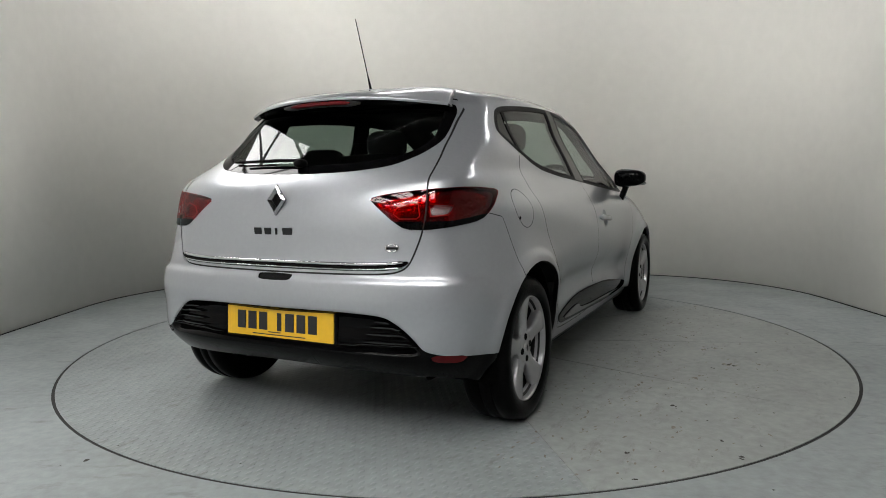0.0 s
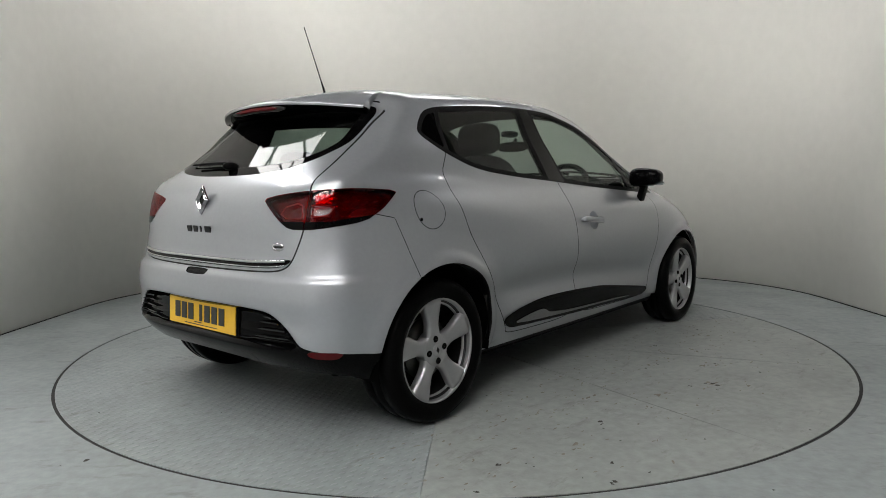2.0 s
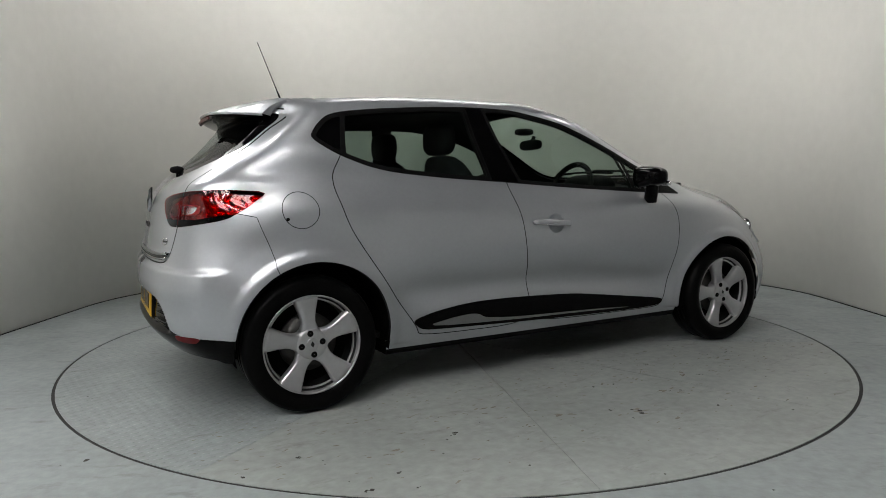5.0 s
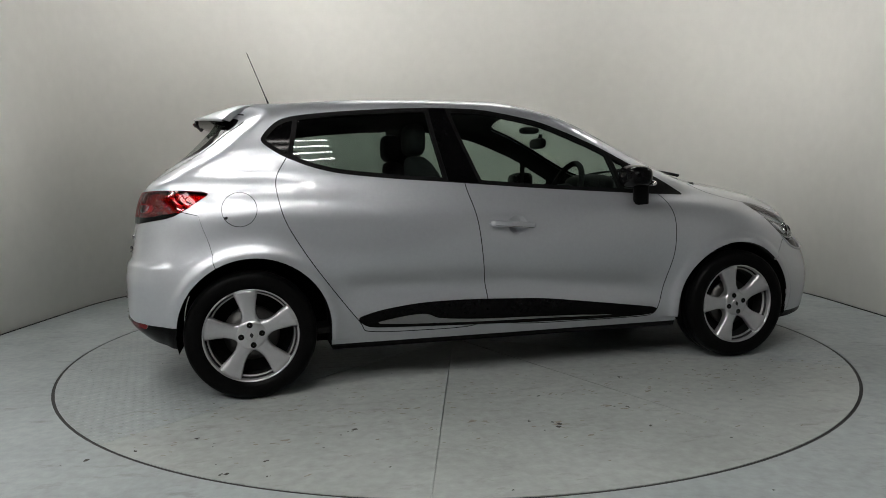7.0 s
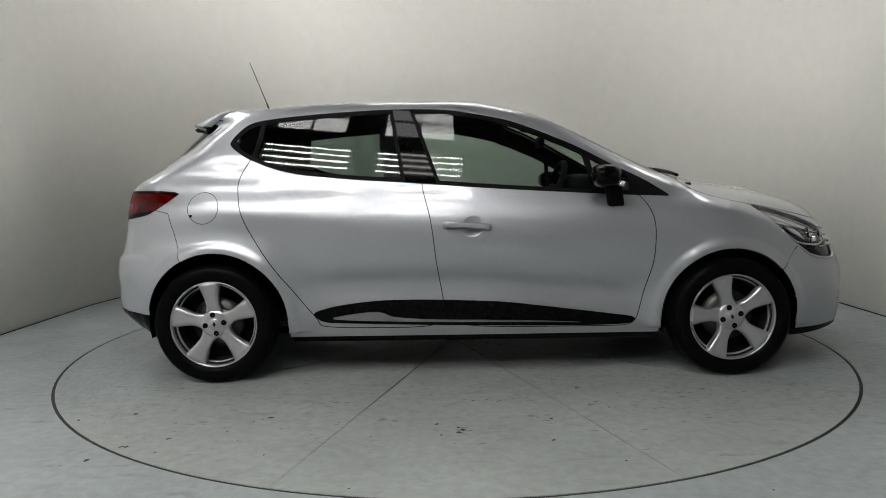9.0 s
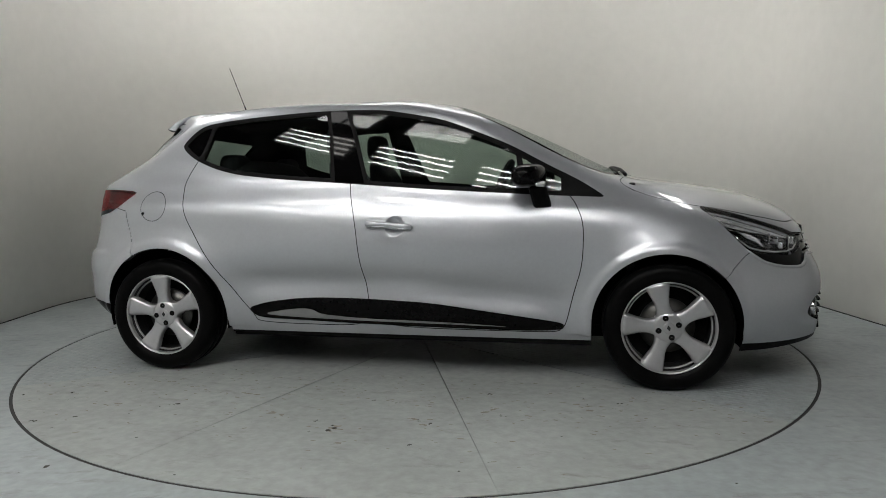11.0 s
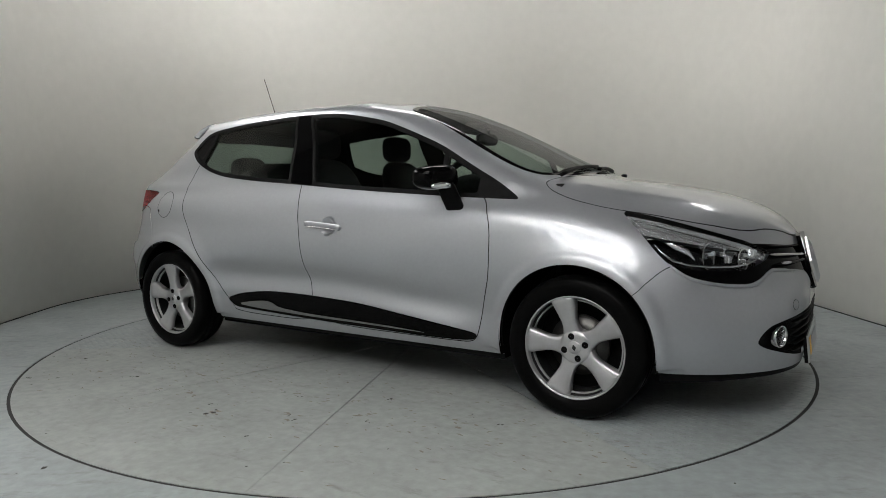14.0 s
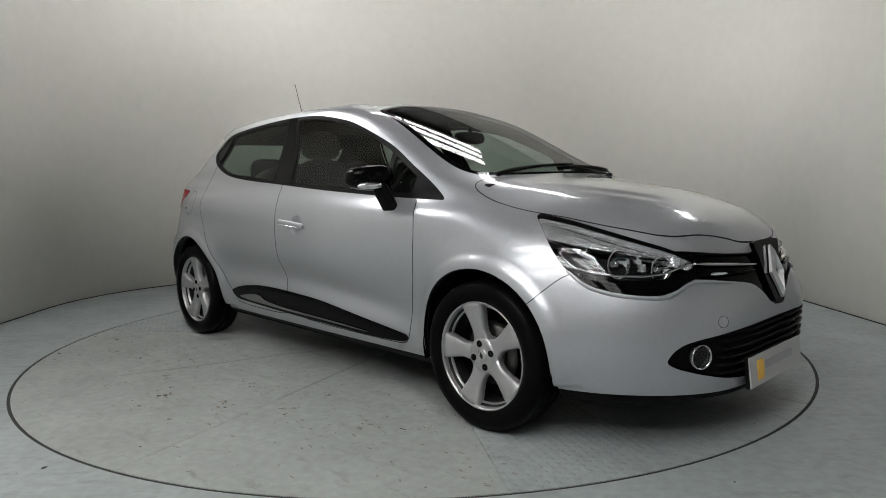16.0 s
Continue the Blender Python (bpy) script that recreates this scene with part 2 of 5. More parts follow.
def build_hall():
    """Floor with a round pit, the photo bay's curved wall, and the hall round it."""
    seg = 160
    bm = bmesh.new()
    rim = RING + .007
    inner = [bm.verts.new((rim * math.cos(2 * math.pi * i / seg), rim * math.sin(2 * math.pi * i / seg), 0)) for i in range(seg)]
    out = []
    for i in range(seg):
        c, s = math.cos(2 * math.pi * i / seg), math.sin(2 * math.pi * i / seg)
        k = min((HALL_X if c > 0 else HALL_X) / max(abs(c), 1e-6), (HALL_BACK if s > 0 else -HALL_FRONT) / max(abs(s), 1e-6))
        out.append(bm.verts.new((k * c, k * s, 0)))
    low = [bm.verts.new((v.co.x, v.co.y, -.25)) for v in inner]
    for i in range(seg):
        j = (i + 1) % seg
        bm.faces.new((inner[i], out[i], out[j], inner[j]))
        bm.faces.new((low[i], inner[i], inner[j], low[j]))
    for x, y in ((HALL_X, HALL_BACK), (-HALL_X, HALL_BACK), (-HALL_X, HALL_FRONT), (HALL_X, HALL_FRONT)):
        a = math.atan2(y, x) % (2 * math.pi)
        i = int(a / (2 * math.pi) * seg)
        j = (i + 1) % seg
        bm.faces.new((out[i], bm.verts.new((x, y, 0)), out[j]))
    floor = part("floor", bm, FLOOR, None)
    tagged(floor, "grey painted concrete floor with faint scuffs and specks", "floor", kind="structure")
    pit = lathe([(0.001, -.25), (RING + .02, -.25)], 96, "z")
    tagged(part("turntable_pit", pit, SEAM, None), "dark pit floor under the turntable deck", "pit", kind="structure")

    # black strip just under floor level, added to give the gap's shade
    seal = lathe([(RING - .011, -.003), (RING + .010, -.003)], 160, "z")
    tagged(part("turntable_gap_strip", seal, SEAM, None), "black strip added in the gap round the turntable for its shade", "seal", kind="structure")

    # the bay's wall: straight flanks and a back with round corners
    line = [(-BAY_X, BAY_FRONT)]
    for k in range(25):
        a = math.pi - k * math.pi / 48
        line.append((-BAY_X + BAY_ROUND + BAY_ROUND * math.cos(a), BAY_BACK - BAY_ROUND + BAY_ROUND * math.sin(a)))
    line += [(-x, y) for x, y in line[::-1]]
    bm = bmesh.new()
    rows = []
    for i, (x, y) in enumerate(line):
        a, b = Vector(line[max(i - 1, 0)]), Vector(line[min(i + 1, len(line) - 1)])
        d = (b - a).normalized()
        o = Vector((-d.y, d.x)) * .10
        rows.append([bm.verts.new(p) for p in ((x, y, 0), (x, y, BAY_TOP), (x + o.x, y + o.y, BAY_TOP), (x + o.x, y + o.y, 0))])
    for a, b in zip(rows, rows[1:]):
        for k in range(4):
            f = bm.faces.new((a[k], b[k], b[(k + 1) % 4], a[(k + 1) % 4]))
            f.smooth = k in (0, 2)
    bm.faces.new(rows[0]), bm.faces.new(rows[-1][::-1])
    bmesh.ops.recalc_face_normals(bm, faces=bm.faces)
    bay = part("wall_bay", bm, WALL_PAINT, None)
    tagged(bay, "smooth off-white painted wall with rounded corners round the turntable", "wall", kind="structure")
    # thin dark joint where the wall meets the floor
    bm = bmesh.new()
    prev = None
    for i, (x, y) in enumerate(line):
        a, b = Vector(line[max(i - 1, 0)]), Vector(line[min(i + 1, len(line) - 1)])
        d = (b - a).normalized()
        o = Vector((d.y, -d.x)) * .007
        cur = [bm.verts.new(p) for p in ((x, y, .007), (x + o.x, y + o.y, .004), (x + o.x, y + o.y, 0))]
        if prev:
            bm.faces.new((prev[0], cur[0], cur[1], prev[1])), bm.faces.new((prev[1], cur[1], cur[2], prev[2]))
        prev = cur
    tagged(part("trim", bm, SEAM, None), "thin dark joint along the foot of the curved wall", "trim", kind="structure")

    h = HALL_TOP / 2
    for name, size, at in (("wall_north", (2 * HALL_X + .4, .2, HALL_TOP), (0, HALL_BACK + .1, h)), ("wall_south", (2 * HALL_X + .4, .2, HALL_TOP), (0, HALL_FRONT - .1, h)),
                           ("wall_east", (.2, HALL_BACK - HALL_FRONT, HALL_TOP), (HALL_X + .1, (HALL_BACK + HALL_FRONT) / 2, h)),
                           ("wall_west", (.2, HALL_BACK - HALL_FRONT, HALL_TOP), (-HALL_X - .1, (HALL_BACK + HALL_FRONT) / 2, h))):
        # east and west walls act as unseen reflectors for the bay's lower walls
        light = name in ("wall_east", "wall_west")
        tagged(part(name, box(size, at), HALL_BOUNCE if light else HALL_WALL, None), "unseen hall side wall, pale to bounce light onto the bay" if light else "plain dark grey hall wall", "wall", kind="structure")


# roof lights: middle x, middle y, length in x, length in y
# the last three are unseen extras that brighten the bay's walls and floor
ROOF_LIGHTS = [(x, y, 1.15, 2.2) for y in (-6.0, -9.2) for x in (-5.4, -3.6, -1.8, 0.0)] + [(-4.8, 2.0, 2.4, 3.8), (4.8, 2.4, .8, 1.8), (.4, 4.1, 3.2, 1.1)]
TUBES = [(x, -3.6) for x in (-3.2, -1.6, .0)] + [(x, -7.6) for x in (-5.2, -3.6, -2.0, -.4)]


def build_ceiling():
    xs = sorted({-HALL_X, HALL_X, *[a - c / 2 for a, b, c, d in ROOF_LIGHTS], *[a + c / 2 for a, b, c, d in ROOF_LIGHTS]})
    ys = sorted({HALL_FRONT, HALL_BACK, *[b - d / 2 for a, b, c, d in ROOF_LIGHTS], *[b + d / 2 for a, b, c, d in ROOF_LIGHTS]})
    bm = bmesh.new()
    for x0, x1 in zip(xs, xs[1:]):
        for y0, y1 in zip(ys, ys[1:]):
            mx, my = (x0 + x1) / 2, (y0 + y1) / 2
            if any(abs(mx - a) < c / 2 and abs(my - b) < d / 2 for a, b, c, d in ROOF_LIGHTS):
                continue
            box((x1 - x0, y1 - y0, .12), (mx, my, HALL_TOP + .06), bm=bm)
    tagged(part("ceiling", bm, HALL_PAINT, None), "plain grey hall ceiling", "ceiling", kind="structure")
    for k, (x, y, w, d) in enumerate(ROOF_LIGHTS):
        win = part(f"window_{k + 1}", box((w, d, .02), (x, y, HALL_TOP + .11)), SKY_PANE, None)
        tagged(win, "roof light pane with bright sky behind steel glazing bars, three added as fill", "roof light", kind="structure")
        for i in range(1, 3):
            part("glazing_bar", box((w, .06, .06), (x, y - d / 2 + i * d / 3, HALL_TOP + .03)), HALL_PAINT, win)
        part("glazing_bar", box((.05, d, .05), (x, y, HALL_TOP + .06)), HALL_PAINT, win)


def build_tube_light(x, y):
    lamp = new("ceiling_light")
    lamp.location = (x, y, HALL_TOP - .55)
    tagged(lamp, "white four-tube light hanging under the hall ceiling", "ceiling light", group="tube lights")
    part("housing", box((1.3, .62, .06), (0, 0, .05), bevel=.01), HALL_PAINT, lamp)
    for k in range(4):
        part("tube", tube([(-.6, -.225 + .15 * k, 0), (.6, -.225 + .15 * k, 0)], .018), TUBE, lamp, "glowing fluorescent tube")
    for x1 in (-.5, .5):
        part("hanger", tube([(x1, 0, .08), (x1, 0, .55)], .006), HALL_PAINT, lamp)
    return lamp


def build_turntable():
    """The round deck, flush with the floor: ten plates that meet in radial seams."""
    deck = new("turntable")
    tagged(deck, "round grey painted turntable deck with tread plate and dirt marks", "turntable")
    for k in range(10):
        a0 = math.radians(217 + 36 * k)
        cut = .0006
        bm = bmesh.new()
        ring = []
        for i in range(19):
            a = a0 + math.radians(36) * i / 18
            ring.append((a, RING - .008))
        pts = [(.012 * math.cos(a0 + math.radians(18)), .012 * math.sin(a0 + math.radians(18)))]
        for i, (a, r) in enumerate(ring):
            s = cut / r if i == 0 else -cut / r if i == 18 else 0
            pts.append((r * math.cos(a + s), r * math.sin(a + s)))
        hi = [bm.verts.new((x, y, 0)) for x, y in pts]
        lo = [bm.verts.new((x, y, -.10)) for x, y in pts]
        bm.faces.new(hi)
        for i in range(len(hi)):
            j = (i + 1) % len(hi)
            bm.faces.new((lo[i], lo[j], hi[j], hi[i]))
        part("deck_plate", bm, DECK_PLAIN if k in (0, 1, 2) else DECK, deck)
    # dirt: dried specks on the deck
    specks = [(-1.29, -1.75, 14), (-.82, -1.46, 15), (.0, -1.64, 16), (-.02, -1.60, 10), (.57, -1.10, 10), (-1.42, -1.38, 13), (.06, -1.27, 9), (.34, -1.75, 8), (.66, -1.38, 11), (.18, -1.28, 8), (1.15, -1.14, 10),
              (-1.63, -1.44, 9), (-.08, -1.68, 9), (-.10, -1.56, 9), (-1.14, -1.81, 7), (-1.15, -1.68, 9), (.38, -1.52, 12), (.32, -1.49, 9)]
    rng = random.Random(4)
    bm = bmesh.new()
    for cx, cy, mm in specks:
        for q in range(3):
            r = mm * .001 * rng.uniform(.35, .85)
            x0, y0 = cx + rng.uniform(-1, 1) * mm * .0011, cy + rng.uniform(-1, 1) * mm * .0011
            vs = [bm.verts.new((x0 + r * rng.uniform(.6, 1.2) * math.cos(i * .785), y0 + r * rng.uniform(.5, 1.1) * math.sin(i * .785), .0012)) for i in range(8)]
            bm.faces.new(vs)
    for q in range(80):
        a, d = rng.uniform(0, 2 * math.pi), RING * math.sqrt(rng.uniform(.1, .97))
        r = rng.uniform(.0015, .005)
        vs = [bm.verts.new((d * math.cos(a) + r * rng.uniform(.5, 1.6) * math.cos(i * 1.05), d * math.sin(a) + r * rng.uniform(.5, 1.3) * math.sin(i * 1.05), .0010)) for i in range(6)]
        bm.faces.new(vs)
    old = bmesh.new()
    for cx, cy, spread, count in ((.0, -1.62, .06, 7), (-.55, -1.27, .06, 4), (.36, -1.50, .07, 6), (.62, -1.32, .06, 5), (-.36, -1.50, .05, 3), (.10, -1.76, .05, 3), (1.0, -1.2, .07, 4), (-1.1, -1.5, .07, 3)):
        for q in range(count):
            x0, y0, r, tilt = cx + rng.gauss(0, spread * .7), cy + rng.gauss(0, spread * .35), rng.uniform(.005, .016), rng.uniform(-.5, .5)
            vs = []
            for i in range(7):
                u, w = r * rng.uniform(.8, 2.0) * math.cos(i * .9), r * rng.uniform(.3, .8) * math.sin(i * .9)
                vs.append(old.verts.new((x0 + u * math.cos(tilt) - w * math.sin(tilt), y0 + u * math.sin(tilt) + w * math.cos(tilt), .0008)))
            old.faces.new(vs)
    # fine flecks of old dirt, thickest where the tyres roll on and off
    for q in range(420):
        x0, y0 = rng.uniform(-1.75, 1.75), -rng.triangular(.75, 2.05, 1.15)
        if math.hypot(x0, y0) > RING - .06:
            continue
        r, tilt = rng.uniform(.003, .009), rng.uniform(-.6, .6)
        vs = []
        for i in range(6):
            u, w = r * rng.uniform(.6, 2.4) * math.cos(i * 1.05), r * rng.uniform(.25, .8) * math.sin(i * 1.05)
            vs.append(old.verts.new((x0 + u * math.cos(tilt) - w * math.sin(tilt), y0 + u * math.sin(tilt) + w * math.cos(tilt), .0007)))
        old.faces.new(vs)
    tagged(part("stain", old, STAIN, deck, "brownish dried stains"), kind="stuff")
    tagged(part("dirt", bm, DIRT, deck, "dried dark dirt specks"), kind="stuff")
    return deck


def build_floor_dirt():
    rng = random.Random(9)
    bm = bmesh.new()
    spots = [(-1.33, -1.90, .013)] + [(rng.uniform(-3, 3), rng.uniform(-3.2, 2.8), rng.uniform(.002, .006)) for k in range(70)]
    for x, y, r in spots:
        if math.hypot(x, y) > RING + .03:
            vs = [bm.verts.new((x + r * rng.uniform(.6, 1.4) * math.cos(i * 1.05), y + r * rng.uniform(.5, 1.2) * math.sin(i * 1.05), .0012)) for i in range(6)]
            bm.faces.new(vs)
    tagged(part("floor_dirt", bm, DIRT, None), "small dark dirt specks on the floor", "dirt", kind="stuff")


build_hall()
build_ceiling()
build_floor_dirt()
for tx, ty in TUBES:
    build_tube_light(tx, ty)
turntable = build_turntable()


# ---- the body's form: lines that run round half the car, from the middle of the tail to the middle of the nose ----
FORM = [
    [(-1.83, 0, .285), (-1.82, .35, .280), (-1.775, .58, .272), (-1.69, .70, .262), (-1.52, .75, .242), (-1.29, .755, .22), (-.80, .745, .20), (-.15, .745, .195),
     (.50, .74, .19), (.95, .735, .185), (1.29, .735, .185), (1.61, .735, .18), (1.885, .615, .195), (2.062, .37, .203), (2.085, 0, .203)],
    [(-1.90, 0, .355), (-1.89, .35, .355), (-1.847, .58, .35), (-1.745, .735, .34), (-1.54, .795, .32), (-1.29, .80, .32), (-.80, .785, .30), (-.15, .785, .29),
     (.50, .78, .28), (.95, .77, .27), (1.29, .79, .28), (1.60, .785, .29), (1.885, .643, .30), (2.072, .38, .30), (2.098, 0, .30)],
    [(-1.908, 0, .46), (-1.893, .35, .46), (-1.853, .58, .46), (-1.76, .745, .46), (-1.56, .82, .46), (-1.29, .835, .46), (-.80, .805, .44), (-.15, .80, .42),
     (.50, .795, .42), (.95, .785, .42), (1.29, .82, .44), (1.60, .80, .43), (1.89, .648, .42), (2.078, .38, .42), (2.106, 0, .42)],
    [(-1.891, 0, .60), (-1.876, .35, .60), (-1.837, .58, .60), (-1.75, .74, .60), (-1.55, .82, .60), (-1.29, .85, .60), (-.80, .84, .60), (-.15, .838, .60),
     (.50, .83, .60), (.95, .815, .60), (1.29, .83, .60), (1.57, .79, .58), (1.85, .638, .56), (2.060, .38, .54), (2.10, 0, .54)],
    [(-1.86, 0, .72), (-1.85, .35, .72), (-1.81, .58, .72), (-1.72, .72, .73), (-1.53, .80, .74), (-1.29, .832, .75), (-.80, .838, .75), (-.15, .838, .75),
     (.50, .828, .75), (.95, .812, .75), (1.29, .80, .74), (1.53, .755, .72), (1.79, .61, .68), (1.995, .36, .668), (2.065, 0, .668)],
    [(-1.84, 0, .86), (-1.83, .35, .86), (-1.79, .57, .87), (-1.70, .70, .88), (-1.51, .774, .885), (-1.29, .811, .89), (-.80, .817, .875), (-.15, .812, .86),
     (.50, .80, .855), (.95, .78, .85), (1.25, .745, .84), (1.48, .675, .82), (1.71, .55, .797), (1.932, .335, .785), (1.985, 0, .788)],
    [(-1.80, 0, .96), (-1.79, .35, .96), (-1.755, .555, .97), (-1.665, .675, .985), (-1.49, .713, .995), (-1.29, .737, .998), (-.80, .755, .98), (-.15, .765, .95),
     (.50, .757, .92), (.95, .725, .905), (1.20, .675, .90), (1.39, .60, .888), (1.58, .48, .889), (1.74, .29, .890), (1.80, 0, .893)],
    [(-1.735, 0, 1.03), (-1.725, .33, 1.03), (-1.675, .53, 1.045), (-1.56, .635, 1.07), (-1.43, .68, 1.09), (-1.27, .705, 1.10), (-.80, .73, 1.06), (-.15, .73, 1.02),
     (.50, .725, .99), (.93, .69, .962), (1.13, .625, .95), (1.27, .53, .948), (1.38, .40, .951), (1.45, .22, .956), (1.48, 0, .959)],
    [(-1.62, 0, 1.125), (-1.61, .32, 1.125), (-1.545, .51, 1.135), (-1.425, .60, 1.16), (-1.355, .64, 1.18), (-1.24, .665, 1.18), (-.80, .685, 1.15), (-.15, .685, 1.12),
     (.48, .675, 1.08), (.84, .65, 1.035), (1.00, .60, 1.005), (1.07, .51, 1.005), (1.12, .38, 1.008), (1.15, .22, 1.012), (1.16, 0, 1.015)],
    [(-1.53, 0, 1.215), (-1.52, .30, 1.215), (-1.46, .49, 1.22), (-1.345, .565, 1.24), (-1.285, .605, 1.25), (-1.19, .625, 1.255), (-.80, .635, 1.25), (-.15, .635, 1.235),
     (.36, .625, 1.20), (.60, .60, 1.165), (.73, .54, 1.145), (.79, .45, 1.139), (.82, .34, 1.143), (.84, .20, 1.148), (.85, 0, 1.150)],
    [(-1.46, 0, 1.30), (-1.45, .29, 1.30), (-1.39, .46, 1.30), (-1.295, .52, 1.315), (-1.225, .555, 1.33), (-1.14, .57, 1.345), (-.75, .58, 1.37), (-.20, .58, 1.375),
     (.13, .57, 1.352), (.30, .545, 1.33), (.40, .49, 1.318), (.44, .42, 1.309), (.46, .32, 1.313), (.475, .19, 1.318), (.48, 0, 1.320)],
    [(-1.42, 0, 1.362), (-1.41, .27, 1.362), (-1.385, .41, 1.352), (-1.33, .455, 1.365), (-1.24, .48, 1.378), (-1.12, .49, 1.385), (-.75, .49, 1.410), (-.22, .49, 1.415),
     (.03, .475, 1.41), (.15, .45, 1.392), (.21, .405, 1.388), (.24, .345, 1.390), (.26, .265, 1.394), (.275, .155, 1.396), (.28, 0, 1.397)],
    [(-1.36, 0, 1.383), (-1.34, 0, 1.385), (-1.31, 0, 1.389), (-1.26, 0, 1.395), (-1.17, 0, 1.400), (-1.04, 0, 1.411), (-.70, 0, 1.431), (-.25, 0, 1.440),
     (-.07, 0, 1.434), (.0, 0, 1.430), (.03, 0, 1.428), (.05, 0, 1.426), (.065, 0, 1.425), (.075, 0, 1.424), (.08, 0, 1.424)],
]


def spline(knots, values, at):
    """A smooth curve through values (first axis) at the knots."""
    k, v, at = np.asarray(knots, float), np.asarray(values, float), np.asarray(at, float)
    h, n = np.diff(k), len(k)
    a, b = np.eye(n), np.zeros(v.shape)
    for i in range(1, n - 1):
        a[i, i - 1:i + 2] = h[i - 1], 2 * (h[i - 1] + h[i]), h[i]
        b[i] = 6 * ((v[i + 1] - v[i]) / h[i] - (v[i] - v[i - 1]) / h[i - 1])
    m = np.linalg.solve(a, b.reshape(n, -1)).reshape(v.shape)
    i = np.clip(np.searchsorted(k, at) - 1, 0, n - 2)
    s = (-1,) + (1,) * (v.ndim - 1)
    w, t, u = h[i].reshape(s), (k[i + 1] - at).reshape(s), (at - k[i]).reshape(s)
    return (m[i] * t ** 3 + m[i + 1] * u ** 3) / (6 * w) + (v[i] / w - m[i] * w / 6) * t + (v[i + 1] / w - m[i + 1] * w / 6) * u


def form_grid(nu, nv):
    """The half body as a grid of points [nv, nu, 3], from its lines."""
    g = np.array(FORM)
    flip = np.array([1, -1, 1])
    g = np.concatenate([g[:, 2:0:-1] * flip, g, g[:, -2:-4:-1] * flip], 1)
    g = np.concatenate([g, g[-2:-4:-1] * flip], 0)
    du = np.linalg.norm(np.diff(g[:11], axis=1), axis=2).mean(0) ** .75
    dv = np.linalg.norm(np.diff(g[:, 4:13], axis=0), axis=2).mean(1) ** .75
    ku, kv = np.concatenate([[0], np.cumsum(du)]), np.concatenate([[0], np.cumsum(dv)])
    us, vs = np.linspace(ku[2], ku[-3], nu), np.linspace(kv[0], kv[len(FORM) - 1], nv)
    rows = spline(kv, g, vs)
    out = spline(ku, rows.transpose(1, 0, 2), us).transpose(1, 0, 2).copy()
    out[:, 0, 1] = out[:, -1, 1] = out[-1, :, 1] = 0
    out[:, :, 1] = np.maximum(out[:, :, 1], 0)
    return out


# ---- cutting the form into panels ----
def poly_distance(u, v, poly):
    """Signed distance to a closed outline: negative inside."""
    p = np.array(poly, float)
    q = np.roll(p, -1, 0)
    best, inside = np.full(u.shape, 1e9), np.zeros(u.shape, bool)
    for (ax, ay), (bx, by) in zip(p, q):
        ex, ey = bx - ax, by - ay
        t = np.clip(((u - ax) * ex + (v - ay) * ey) / (ex * ex + ey * ey), 0, 1)
        best = np.minimum(best, np.hypot(u - ax - t * ex, v - ay - t * ey))
        cross = (ay > v) != (by > v)
        inside ^= cross & (u < ex * (v - ay) / (ey if abs(ey) > 1e-9 else 1e-9) + ax)
    return np.where(inside, -best, best)


def rounded(poly, n=4, closed=True):
    """Softens an outline by cutting its corners n times over."""
    p = np.array(poly, float)
    for _ in range(n):
        q = np.roll(p, -1, 0)
        p = np.stack([p * .8 + q * .2, p * .2 + q * .8], 1).reshape(-1, 2)
    return p


